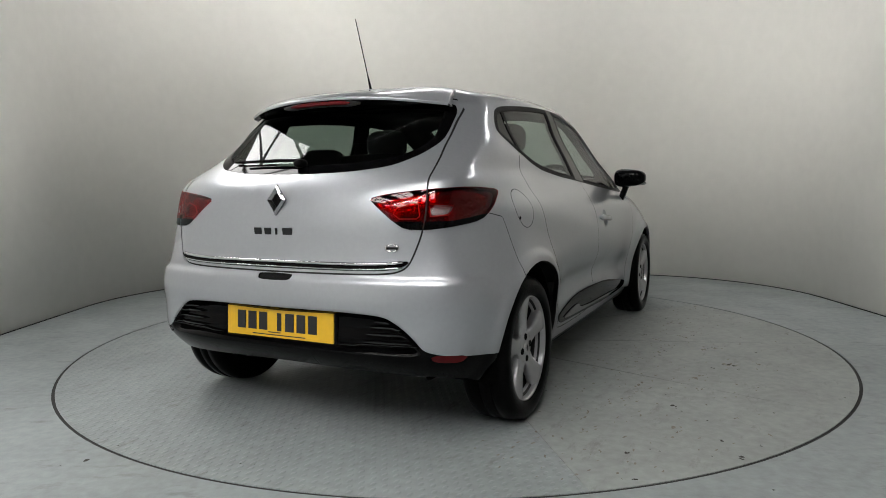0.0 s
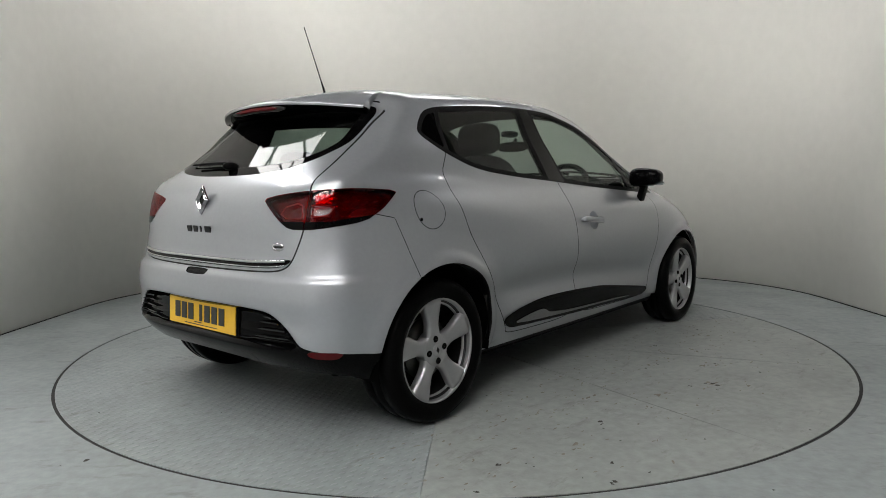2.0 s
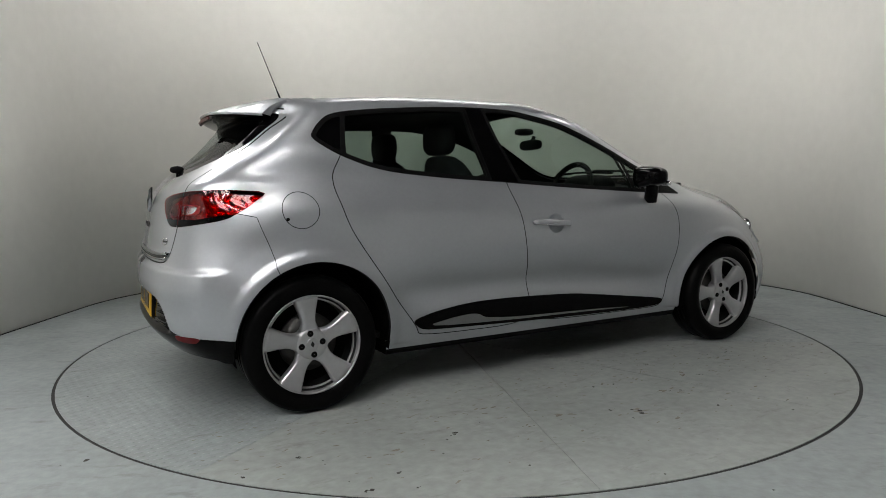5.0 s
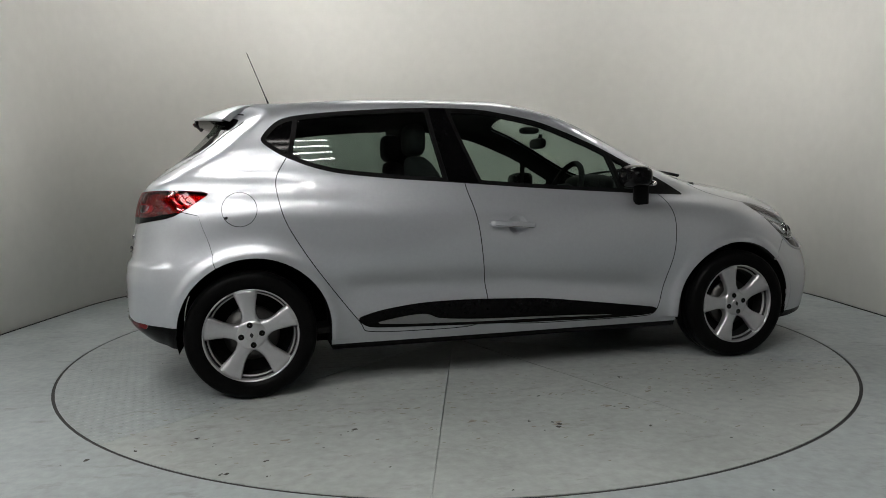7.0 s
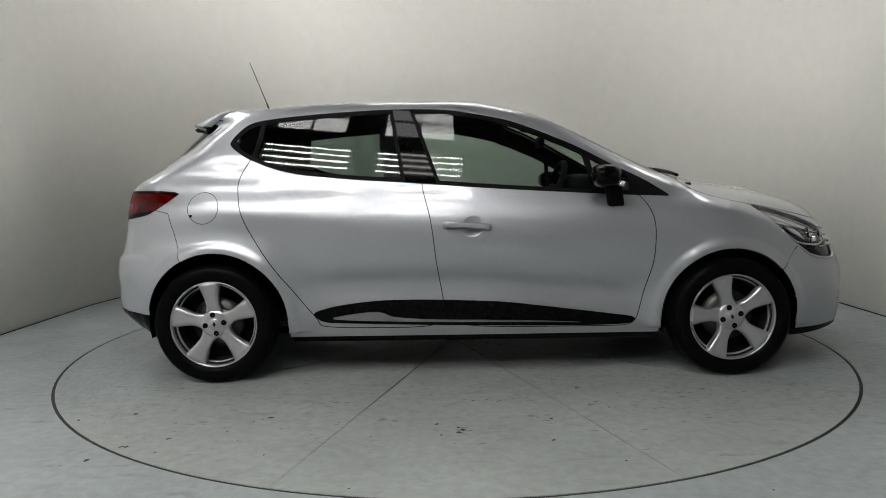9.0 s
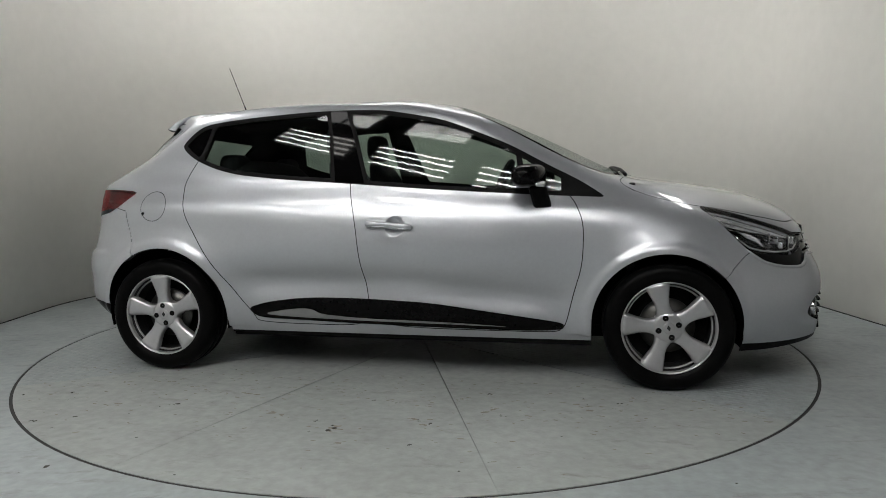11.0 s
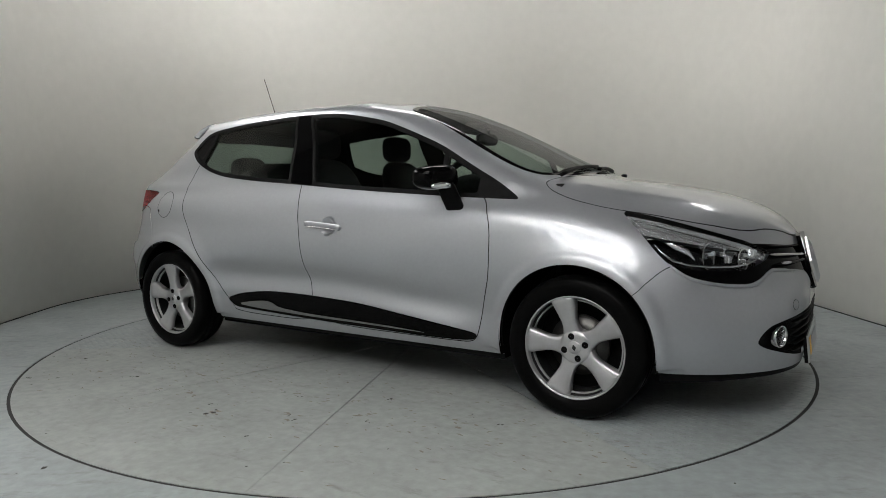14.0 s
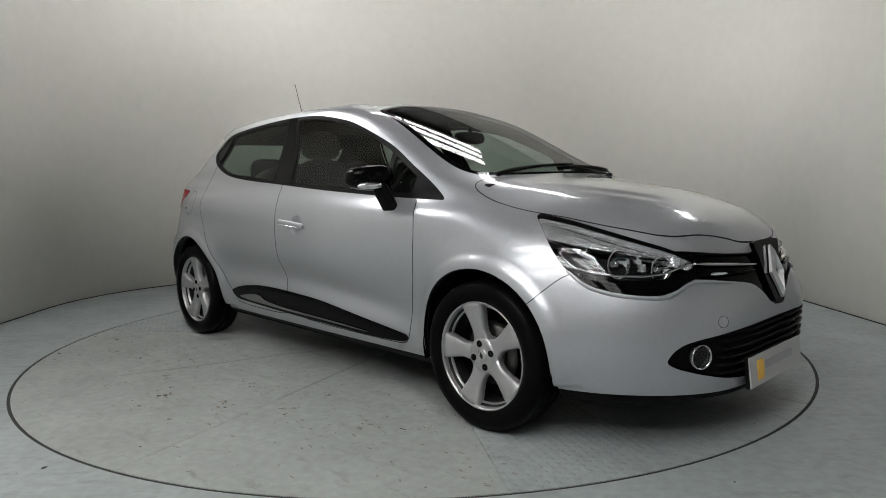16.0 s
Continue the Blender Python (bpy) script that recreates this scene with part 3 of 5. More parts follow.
class Shell:
    """Half the car's skin as triangles with labels, cut along outlines."""

    def __init__(self, nu, nv, shape):
        g = shape(form_grid(nu, nv))
        du = np.gradient(g, axis=1)
        dv = np.gradient(g, axis=0)
        n = np.cross(du, dv)
        n[-1] = (0, 0, 1)
        n /= np.linalg.norm(n, axis=2, keepdims=True) + 1e-12
        if (n[nv // 3, nu // 2] @ np.array([0, 1, 0])) < 0:
            n = -n
            n[-1] = (0, 0, 1)
        i = np.arange(nu * nv).reshape(nv, nu)
        a, b, c, d = i[:-1, :-1].ravel(), i[:-1, 1:].ravel(), i[1:, 1:].ravel(), i[1:, :-1].ravel()
        self.v, self.n = g.reshape(-1, 3), n.reshape(-1, 3)
        self.f = np.concatenate([np.stack([a, b, c], 1), np.stack([a, c, d], 1)])
        self.lab = np.array(["body"] * len(self.f), dtype="<U24")

    def cut(self, dist, inside, only=("body",), where=None):
        """Splits the triangles with the labels in only along dist = 0 and labels the inner ones."""
        h = dist(self.v)
        h = np.where(np.abs(h) < 2e-5, 2e-5, h)
        use = np.isin(self.lab, only)
        if where is not None:
            use &= where(self.v[self.f].mean(1))
        s = h[self.f] < 0
        k = s.sum(1)
        cross = np.nonzero(use & (k > 0) & (k < 3))[0]
        self.lab[use & (k == 3)] = inside
        new_v, new_n, new_f, new_l, memo = [], [], [], [], {}
        base = len(self.v)

        def mid(p, q):
            key = (min(p, q), max(p, q))
            if key not in memo:
                t = h[p] / (h[p] - h[q])
                memo[key] = base + len(new_v)
                new_v.append(self.v[p] + t * (self.v[q] - self.v[p]))
                w = self.n[p] + t * (self.n[q] - self.n[p])
                new_n.append(w / (np.linalg.norm(w) + 1e-12))
            return memo[key]

        for t in cross:
            f, ss = self.f[t], s[t]
            r = int(np.nonzero(ss == (k[t] == 1))[0][0])
            a, b, c = int(f[r]), int(f[(r + 1) % 3]), int(f[(r + 2) % 3])
            ab, ac = mid(a, b), mid(a, c)
            tip = inside if k[t] == 1 else self.lab[t]
            rest = self.lab[t] if k[t] == 1 else inside
            new_f += [(a, ab, ac), (ab, b, c), (ab, c, ac)]
            new_l += [tip, rest, rest]
        if new_f:
            keep = np.ones(len(self.f), bool)
            keep[cross] = False
            self.v = np.concatenate([self.v, np.array(new_v).reshape(-1, 3)])
            self.n = np.concatenate([self.n, np.array(new_n).reshape(-1, 3)])
            self.f = np.concatenate([self.f[keep], np.array(new_f)])
            self.lab = np.concatenate([self.lab[keep], np.array(new_l, dtype="<U24")])

    def groove(self, line, half, only=("body",), where=None):
        """A thin gap along line = 0."""
        for lab in only:
            self.cut(line, lab, (lab,), where)
        self.cut(lambda v: np.abs(line(v)) - half, "gap", only, where)

    def take(self, labels, lift=0.0, side=0):
        """Vertices, faces and normals of the labels; side -1: right half, 1: left half, 0: both."""
        f = self.f[np.isin(self.lab, labels)]
        used, inv = np.unique(f, return_inverse=True)
        v, n, f = self.v[used] + lift * self.n[used], self.n[used], inv.reshape(-1, 3)
        e1, e2 = v[f[:, 1]] - v[f[:, 0]], v[f[:, 2]] - v[f[:, 0]]
        wrong = (np.cross(e1, e2) * n[f].mean(1)).sum(1) < 0
        f = np.where(wrong[:, None], f[:, ::-1], f)
        flip = np.array([1, -1, 1])
        if side > 0:
            return v, f, n
        if side < 0:
            return v * flip, f[:, ::-1], n * flip
        return np.concatenate([v, v * flip]), np.concatenate([f, f[:, ::-1] + len(v)]), np.concatenate([n, n * flip])


XZ = lambda v: (v[:, 0], v[:, 2])
YZ = lambda v: (v[:, 1], v[:, 2])
XY = lambda v: (v[:, 0], v[:, 1])
TAIL = lambda v: (v[:, 0] + v[:, 1], v[:, 2])
NOSE = lambda v: (v[:, 0] - v[:, 1], v[:, 2])


def area(proj, poly, grow=0.0, soft=3):
    poly = rounded(poly, soft) if soft else poly
    return lambda v: poly_distance(*proj(v), poly) - grow


def both(*fs):
    return lambda v: np.maximum.reduce([f(v) for f in fs])


def left_of(x0, z0, x1, z1):
    """Negative behind the slanted line through (x0, z0) and (x1, z1), on the side view."""
    return lambda v: v[:, 0] - (x0 + (v[:, 2] - z0) * (x1 - x0) / (z1 - z0))


def minus(f):
    return lambda v: -f(v)


ARCHES = [(-1.272, .312, .345), (1.283, .306, .338)]


def arch(cx, cz, r):
    return lambda v: np.hypot(v[:, 0] - cx, np.maximum(v[:, 2] - cz, 0) + np.maximum(cz - v[:, 2], 0) * .10) - r


DLO = [(-1.232, 1.190), (-1.20, 1.24), (-1.145, 1.293), (-1.07, 1.317), (-.85, 1.341), (-.56, 1.360), (-.357, 1.366), (-.12, 1.362), (.04, 1.335), (.20, 1.303), (.355, 1.246),
       (.55, 1.165), (.735, 1.062), (.891, .983), (.99, .918), (1.005, .903), (.98, .904), (.777, .912), (.461, .930), (.096, .953), (-.33, .987), (-.60, 1.005), (-.87, 1.033), (-1.0, 1.065), (-1.134, 1.12)]
GAP_REAR = [(-1.104, 1.118), (-1.158, 1.03), (-1.164, .969), (-1.129, .817), (-1.027, .644), (-.869, .422), (-.783, .312), (-.765, .262)]
GAP_MID = [(-.253, .975), (-.206, .803), (-.181, .578), (-.15, .406), (-.134, .258)]
GAP_FRONT = [(.853, .910), (.907, .785), (.901, .586), (.86, .443), (.828, .299), (.80, .262), (.747, .252)]
REAR_DOOR = GAP_REAR + GAP_MID[::-1] + [(-.25, 1.10), (-.30, 1.28), (-.9, 1.28), (-1.07, 1.20)]
FRONT_DOOR = GAP_MID + GAP_FRONT[::-1] + [(.72, .98), (.45, 1.12), (.1, 1.28), (-.25, 1.28), (-.25, 1.10)]
CLAD = [(-.812, .343), (-.703, .376), (-.56, .396), (-.451, .404), (-.30, .406), (-.141, .403), (.143, .392), (.429, .355), (.70, .318), (.825, .299), (.80, .264), (.544, .260), (-.143, .272), (-.706, .290), (-.765, .300)]
CLAD_CHROME = [(-.735, .316), (-.60, .340), (-.50, .350), (-.45, .344), (-.41, .320), (-.20, .304), (.20, .297), (.70, .281), (.70, .276), (.20, .287), (-.20, .291), (-.60, .303)]
LAMP_TAIL = [(-1.425, .926), (-1.326, .943), (-1.15, .958), (-.92, .966), (-.695, .954), (-.74, .915), (-.78, .884), (-.87, .841), (-1.045, .822), (-1.17, .812), (-1.275, .814), (-1.335, .848), (-1.385, .889)]
TAILGATE = [(-.6, .648), (.30, .650), (.50, .656), (.556, .68), (.594, .79), (.604, .87), (.600, .96), (.58, 1.06), (.557, 1.13), (.550, 1.20), (.540, 1.29), (.52, 1.34), (-.6, 1.352)]
REAR_SCREEN = [(-.6, 1.018), (.20, 1.022), (.416, 1.044), (.50, 1.085), (.54, 1.14), (.541, 1.2), (.531, 1.27), (.50, 1.322), (-.6, 1.334)]
TAIL_BLACK = [(-2.1, .516), (-1.6, .516), (-1.40, .508), (-1.33, .475), (-1.273, .435), (-1.208, .374), (-.86, .353), (-.6, .34), (-.6, .05), (-2.1, .05)]
TAIL_STRIP = [(-.6, .661), (.30, .663), (.50, .668), (.553, .690), (.557, .705), (.50, .694), (.30, .690), (-.6, .688)]
REVERSE = [(-1.150, .862), (-1.150, .902), (-1.03, .896), (-1.06, .868)]
GRIP = [(-.6, .646), (.085, .646), (.080, .630), (.068, .617), (-.6, .617)]
REFLECTOR = [(-1.194, .371), (-.985, .365), (-1.03, .337), (-1.17, .344)]
REAR_BUMPER = [(-2.1, .90), (-.745, .90), (-.60, .649), (-.5, .5), (-.5, .02), (-2.1, .02)]
HEADLAMP = [(.785, .860), (.812, .78), (.86, .70), (.918, .647), (1.04, .632), (1.175, .624), (1.342, .623), (1.512, .651), (1.584, .677), (1.434, .727), (1.27, .762), (1.107, .798), (.95, .832)]
NOSE_BLACK = [(.90, .665), (1.009, .602), (1.168, .577), (1.346, .569), (1.436, .588), (1.535, .622), (1.744, .608), (1.90, .590), (1.985, .547), (2.045, .504), (2.13, .496), (2.4, .496),
              (2.4, .735), (2.02, .733), (1.97, .722), (1.93, .692), (1.70, .706), (1.45, .722), (1.3, .70), (1.0, .68)]
BONNET = [(1.185, -.6), (1.17, .2), (1.13, .40), (1.095, .53), (1.083, .575), (1.084, .606), (1.102, .630), (1.134, .645), (1.233, .662), (1.34, .658), (1.431, .642), (1.672, .565), (1.88, .446), (1.98, .28), (2.035, .13), (2.045, -.6)]
SCREEN = [(1.17, -.6), (1.155, .22), (1.115, .40), (1.04, .545), (.917, .576), (.651, .536), (.40, .505), (.29, .49), (.245, .41), (.22, .2), (.215, -.6)]
LOWER_GRILLE = [(1.364, .343), (1.40, .38), (1.455, .406), (1.545, .421), (1.82, .447), (2.4, .447), (2.4, .25), (1.855, .253), (1.70, .268), (1.543, .295), (1.42, .32)]
FRONT_BUMPER = [(.747, .56), (.918, .652), (1.2, .66), (2.4, .70), (2.4, .02), (.3, .02), (.45, .3), (.65, .50)]


def smooth(lo, hi, v):
    t = np.clip((v - lo) / (hi - lo), 0, 1)
    return t * t * (3 - 2 * t)


def grid_normals(g):
    n = np.cross(np.gradient(g, axis=1), np.gradient(g, axis=0))
    n /= np.linalg.norm(n, axis=2, keepdims=True) + 1e-12
    return n if n[g.shape[0] // 3, g.shape[1] // 2, 1] > 0 else -n


def sculpt(g):
    """Presses the car's hollows and lips into the smooth half form."""
    n = grid_normals(g)
    n[-1] = (0, 0, 1)
    x, y, z = g[:, :, 0], g[:, :, 1], g[:, :, 2]
    flat = g.reshape(-1, 3)
    flank = smooth(.60, .72, y)
    # the doors' hollow over the moulding, and the sill that flares out under it
    crest = .485 - .075 * np.clip((x - .05) / .7, 0, 1)
    doors = smooth(-1.0, -.68, x) * (1 - smooth(.62, .92, x)) * flank
    push = doors * (.008 * np.exp(-((z - crest + .10) / .055) ** 2) - .017 * np.exp(-((z - crest) / .06) ** 2))
    # flared lips round the wheel arches, with a soft crease at their outer edge
    for a in ARCHES:
        d = arch(*a)(flat).reshape(x.shape)
        push = push + (.010 * (1 - smooth(.018, .060, d)) + .010 * (1 - smooth(.0, .14, d))) * (z > .24) * smooth(.5, .6, y)
    # shoulder over the tail lamp, fading into the rear door
    push = push + .008 * np.exp(-((z - .985) / .035) ** 2) * (1 - smooth(-1.25, -.75, x)) * smooth(.50, .62, y)
    # the bumper's shelf under the tailgate
    push = push + .012 * (1 - smooth(.618, .648, z)) * smooth(.45, .56, z) * (1 - smooth(-1.72, -1.60, x))
    # the bonnet's raised middle
    edge = .50 - .38 * np.clip((x - 1.12) / .85, 0, 1)
    push = push + .005 * (1 - smooth(edge - .05, edge + .03, y)) * smooth(1.16, 1.40, x) * (1 - smooth(1.62, 1.88, x)) * smooth(.80, .86, z)
    # the hollow of the lower tail panel
    d, u = area(TAIL, TAIL_BLACK)(flat).reshape(x.shape), x + y
    push = push - .030 * np.clip(-d / .02, 0, 1) * np.clip((-1.22 - u) / .06, 0, 1) * np.clip((z - .365) / .02, 0, 1) * (x < -1.3)
    out = g + n * push[:, :, None]
    out[:, 0, 1] = out[:, -1, 1] = out[-1, :, 1] = 0
    return out


def even_glass(s, labels, along, powers):
    """Evens out the panes' curve: normals of a low-order surface through each pane."""
    use = np.unique(s.f[np.isin(s.lab, labels)])
    o = [k for k in range(3) if k != along]
    p, q, r = s.v[use][:, o[0]], s.v[use][:, o[1]], s.v[use][:, along]
    basis = np.stack([p ** i * q ** j for i, j in powers], 1)
    c = np.linalg.lstsq(basis, r, rcond=None)[0]
    dp = sum(k * i * p ** max(i - 1, 0) * q ** j for k, (i, j) in zip(c, powers))
    dq = sum(k * j * p ** i * q ** max(j - 1, 0) for k, (i, j) in zip(c, powers))
    n = np.zeros((len(use), 3))
    n[:, along], n[:, o[0]], n[:, o[1]] = 1, -dp, -dq
    n /= np.linalg.norm(n, axis=1, keepdims=True)
    n *= np.sign((n * s.n[use]).sum(1).mean())
    s.n[use] = n


def build_skin():
    """Cuts the half form into the car's panels and openings."""
    s = Shell(380, 230, sculpt)
    for a in ARCHES:
        s.cut(arch(*a), "hole")
    side = lambda c: (c[:, 0] > -1.35) & (c[:, 0] < 1.1) & (c[:, 1] > .4)
    rear, front, top = (lambda c: c[:, 0] < -1.3), (lambda c: c[:, 0] > 1.2), (lambda c: (c[:, 0] > .1) & (c[:, 2] > .64))
    low_front = lambda c: c[:, 0] > 1.35
    # glass
    s.cut(area(XZ, DLO, 0, 2), "seal", where=side)
    pane = area(XZ, DLO, -.021, 2)
    s.cut(both(pane, left_of(-.415, 1.345, -.352, 1.0), minus(left_of(-1.045, 1.31, -1.085, 1.10))), "rear_pane", ("seal",), side)
    s.cut(both(pane, left_of(-1.068, 1.31, -1.108, 1.10)), "quarter_pane", ("seal",), side)
    s.cut(both(pane, minus(left_of(-.287, 1.347, -.157, .983)), left_of(.570, 1.158, .612, .93)), "front_pane", ("seal",), side)
    s.cut(both(pane, minus(left_of(.598, 1.150, .640, .92)), lambda v: v[:, 0] - .80), "corner_pane", ("seal",), side)
    s.cut(both(area(XZ, DLO, -.004, 2), minus(left_of(-.395, 1.345, -.333, 1.0)), left_of(-.307, 1.347, -.177, .983)), "pillar", ("seal",), side)
    screen = area(XY, SCREEN)
    s.cut(screen, "screen_edge", where=top)
    s.cut(area(XY, SCREEN, -.03), "screen", ("screen_edge",), top)
    back = area(YZ, REAR_SCREEN)
    s.cut(back, "back_edge", where=rear)
    s.cut(area(YZ, REAR_SCREEN, -.035), "back", ("back_edge",), rear)
    # tail
    s.cut(area(TAIL, LAMP_TAIL, 0, 1), "tail_lamp", where=rear)
    s.groove(area(YZ, TAILGATE), .0032, ("body", "tail_lamp", "back_edge"), rear)
    s.cut(area(YZ, TAILGATE), "tail_lamp_inner", ("tail_lamp",), rear)
    s.cut(area(YZ, TAILGATE), "tailgate", where=rear)
    s.cut(area(YZ, TAIL_STRIP, 0, 2), "tail_strip", ("tailgate",), rear)
    s.cut(area(TAIL, REVERSE, 0, 1), "reverse_lamp", ("tail_lamp",), rear)
    s.cut(lambda v: v[:, 2] - .843 - .02 * np.clip((v[:, 0] + v[:, 1] + 1.05) / .2, 0, 1), "lamp_skirt", ("tail_lamp", "tail_lamp_inner"), rear)
    s.cut(area(TAIL, TAIL_BLACK), "tail_black", where=rear)
    s.cut(area(TAIL, REFLECTOR, 0, 1), "reflector", ("tail_black", "body"), where=rear)
    s.groove(area(TAIL, REAR_BUMPER, 0, 1), .0016, where=rear)
    s.cut(area(TAIL, REAR_BUMPER, 0, 1), "rear_bumper", where=rear)
    s.cut(area(YZ, GRIP, 0, 2), "grip", ("rear_bumper",), rear)
    # nose
    s.cut(area(NOSE, HEADLAMP, 0, 1), "headlamp", where=front)
    s.cut(lambda v: (.752 - .115 * np.clip((v[:, 0] - v[:, 1] - .80) / .75, 0, 1)) + .02 - v[:, 2], "headlamp_wing", ("headlamp",), front)
    s.cut(area(NOSE, NOSE_BLACK), "nose_black", where=front)
    s.cut(area(NOSE, LOWER_GRILLE), "lower_grille", where=low_front)
    s.groove(area(XY, BONNET), .0022, where=top)
    s.cut(area(XY, BONNET), "bonnet", where=top)
    s.groove(area(NOSE, FRONT_BUMPER), .0016, where=low_front)
    s.cut(area(NOSE, FRONT_BUMPER), "front_bumper", where=low_front)
    eye = lambda v: np.hypot(v[:, 1] - .40, v[:, 2] - .475) - .021
    s.groove(eye, .0012, ("front_bumper",), low_front)
    s.cut(lambda v: v[:, 2] - .222, "front_lip", ("front_bumper",), low_front)
    # flanks
    s.cut(area(XZ, CLAD, 0, 2), "clad", where=side)
    s.cut(area(XZ, CLAD_CHROME, 0, 2), "clad_chrome", ("clad",), side)
    ring = lambda v: np.hypot(v[:, 0] + 1.325, v[:, 2] - .875)
    s.groove(lambda v: ring(v) - .077, .0016, where=lambda c: c[:, 0] < -1.1)
    s.cut(lambda v: ring(v) - .077, "fuel_flap", where=lambda c: c[:, 0] < -1.1)
    s.groove(area(XZ, REAR_DOOR), .0022, where=side)
    s.cut(area(XZ, REAR_DOOR), "rear_door", where=side)
    s.groove(area(XZ, FRONT_DOOR), .0022, where=side)
    s.cut(area(XZ, FRONT_DOOR), "front_door", where=side)
    s.cut(lambda v: v[:, 2] - .214, "sill", where=side)
    # round scoop behind the door handle
    for r in (.048, .036, .022):
        s.cut(lambda v: np.hypot(v[:, 0] + .002, v[:, 2] - .771) - r, "front_door", ("front_door",), side)
    r = np.hypot(s.v[:, 0] + .002, s.v[:, 2] - .771)
    deep = np.where((r < .048) & (s.v[:, 1] > .6), .020 * np.sqrt(np.clip(1 - (r / .048) ** 2, 0, 1)), 0)
    s.v -= s.n * deep[:, None]
    tilt = np.where(deep[:, None] > 0, np.stack([-(s.v[:, 0] + .002), 0 * r, -(s.v[:, 2] - .771)], 1) * 14, 0)
    s.n = s.n + tilt
    s.n /= np.linalg.norm(s.n, axis=1, keepdims=True) + 1e-12
    square = [(0, 0), (1, 0), (0, 1), (2, 0), (1, 1), (0, 2)]
    even_glass(s, ("rear_pane", "front_pane", "corner_pane", "quarter_pane", "pillar"), 1, square)
    even_glass(s, ("back",), 0, [(0, 0), (0, 1), (2, 0), (0, 2)])
    even_glass(s, ("screen",), 2, [(0, 0), (1, 0), (2, 0), (0, 2)])
    return s


CAR = new("car")
tagged(CAR, "silver five-door hatchback with black trim on alloy wheels", "car")
skin = build_skin()


def panel(name, labels, mat, side=0, lift=0.0, label="", parent=None):
    v, f, n = skin.take(labels, lift, side)
    return part_of(name, mesh_of(name, v, f, mat, n), parent or CAR, label)


PARTS = {}
for key, labels, mat, lift, text in (
        ("body_shell", ("body",), SILVER, 0, "silver body shell with roof, wings and pillars"), ("tailgate", ("tailgate",), SILVER, 0, "silver tailgate with model lettering"), ("rear_bumper", ("rear_bumper",), SILVER, 0, ""),
        ("front_bumper", ("front_bumper",), SILVER, 0, ""), ("bonnet", ("bonnet",), SILVER, 0, ""), ("windscreen", ("screen",), SCREEN_GLASS, 0, "clear windscreen"), ("windscreen_border", ("screen_edge",), BLACK_GLOSS, 0, ""),
        ("rear_window", ("back",), DARK_GLASS, -.002, "dark tinted rear window"), ("rear_window_border", ("back_edge",), BLACK_GLOSS, 0, ""), ("rear_diffuser", ("tail_black",), BLACK_GLOSS, -.002, "gloss black lower bumper panel"),
        ("grille_band", ("nose_black",), BLACK_GLOSS, -.008, "gloss black grille band between the headlamps"), ("lower_grille", ("lower_grille",), BLACK_TRIM, -.03, "black lower grille"), ("front_lip", ("front_lip",), BLACK_TRIM, -.004, ""),
        ("tailgate_grip", ("grip",), BLACK_TRIM, -.006, "dark opening grip under the strip"), ("tailgate_strip", ("tail_strip",), BLACK_GLOSS, .004, "dark strip with chrome edges across the tailgate"), ("shut_line", ("gap",), SEAM, -.006, "dark gaps between the panels")):
    PARTS[key] = panel(key, labels, mat, 0, lift, text)
for side in (-1, 1):
    for key, labels, mat, lift, text in (
            ("rear_door", ("rear_door",), SILVER, 0, ""), ("front_door", ("front_door",), SILVER, 0, ""), ("window_seal", ("seal",), BLACK_TRIM, .001, "black window surround"), ("door_pillar", ("pillar",), BLACK_GLOSS, .002, "gloss black door pillar"),
            ("rear_side_window", ("rear_pane",), DARK_GLASS, -.004, ""), ("quarter_window", ("quarter_pane",), BLACK_GLOSS, -.003, "dark quarter panel with hidden handle"), ("front_side_window", ("front_pane",), SIDE_GLASS, -.004, ""),
            ("corner_window", ("corner_pane",), SIDE_GLASS, -.004, ""), ("door_moulding", ("clad",), BLACK_GLOSS, .006, "gloss black moulding along the doors"), ("moulding_strip", ("clad_chrome",), DARK_CHROME, .010, "chrome strip in the moulding"),
            ("fuel_flap", ("fuel_flap",), SILVER, 0, ""), ("sill", ("sill",), BLACK_TRIM, 0, ""), ("bumper_reflector", ("reflector",), RED_REFLECT, .001, "red reflector strip"),
            ("tail_lamp", ("tail_lamp",), RED_LENS, .003, "red tail lamp"), ("reversing_lamp", ("reverse_lamp",), CLEAR_LENS, .003, "clear reversing lamp"), ("lamp_skirt", ("lamp_skirt",), BLACK_GLOSS, .003, "black lower edge of the lamp"), ("tail_lamp_inner", ("tail_lamp_inner",), RED_LENS, .003, "red tail lamp half on the tailgate"), ("headlamp", ("headlamp", "headlamp_wing"), CLEAR_LENS, .002, "clear headlamp with black lower bezel")):
        PARTS[key, side] = panel(key, labels, mat, side, lift, text)
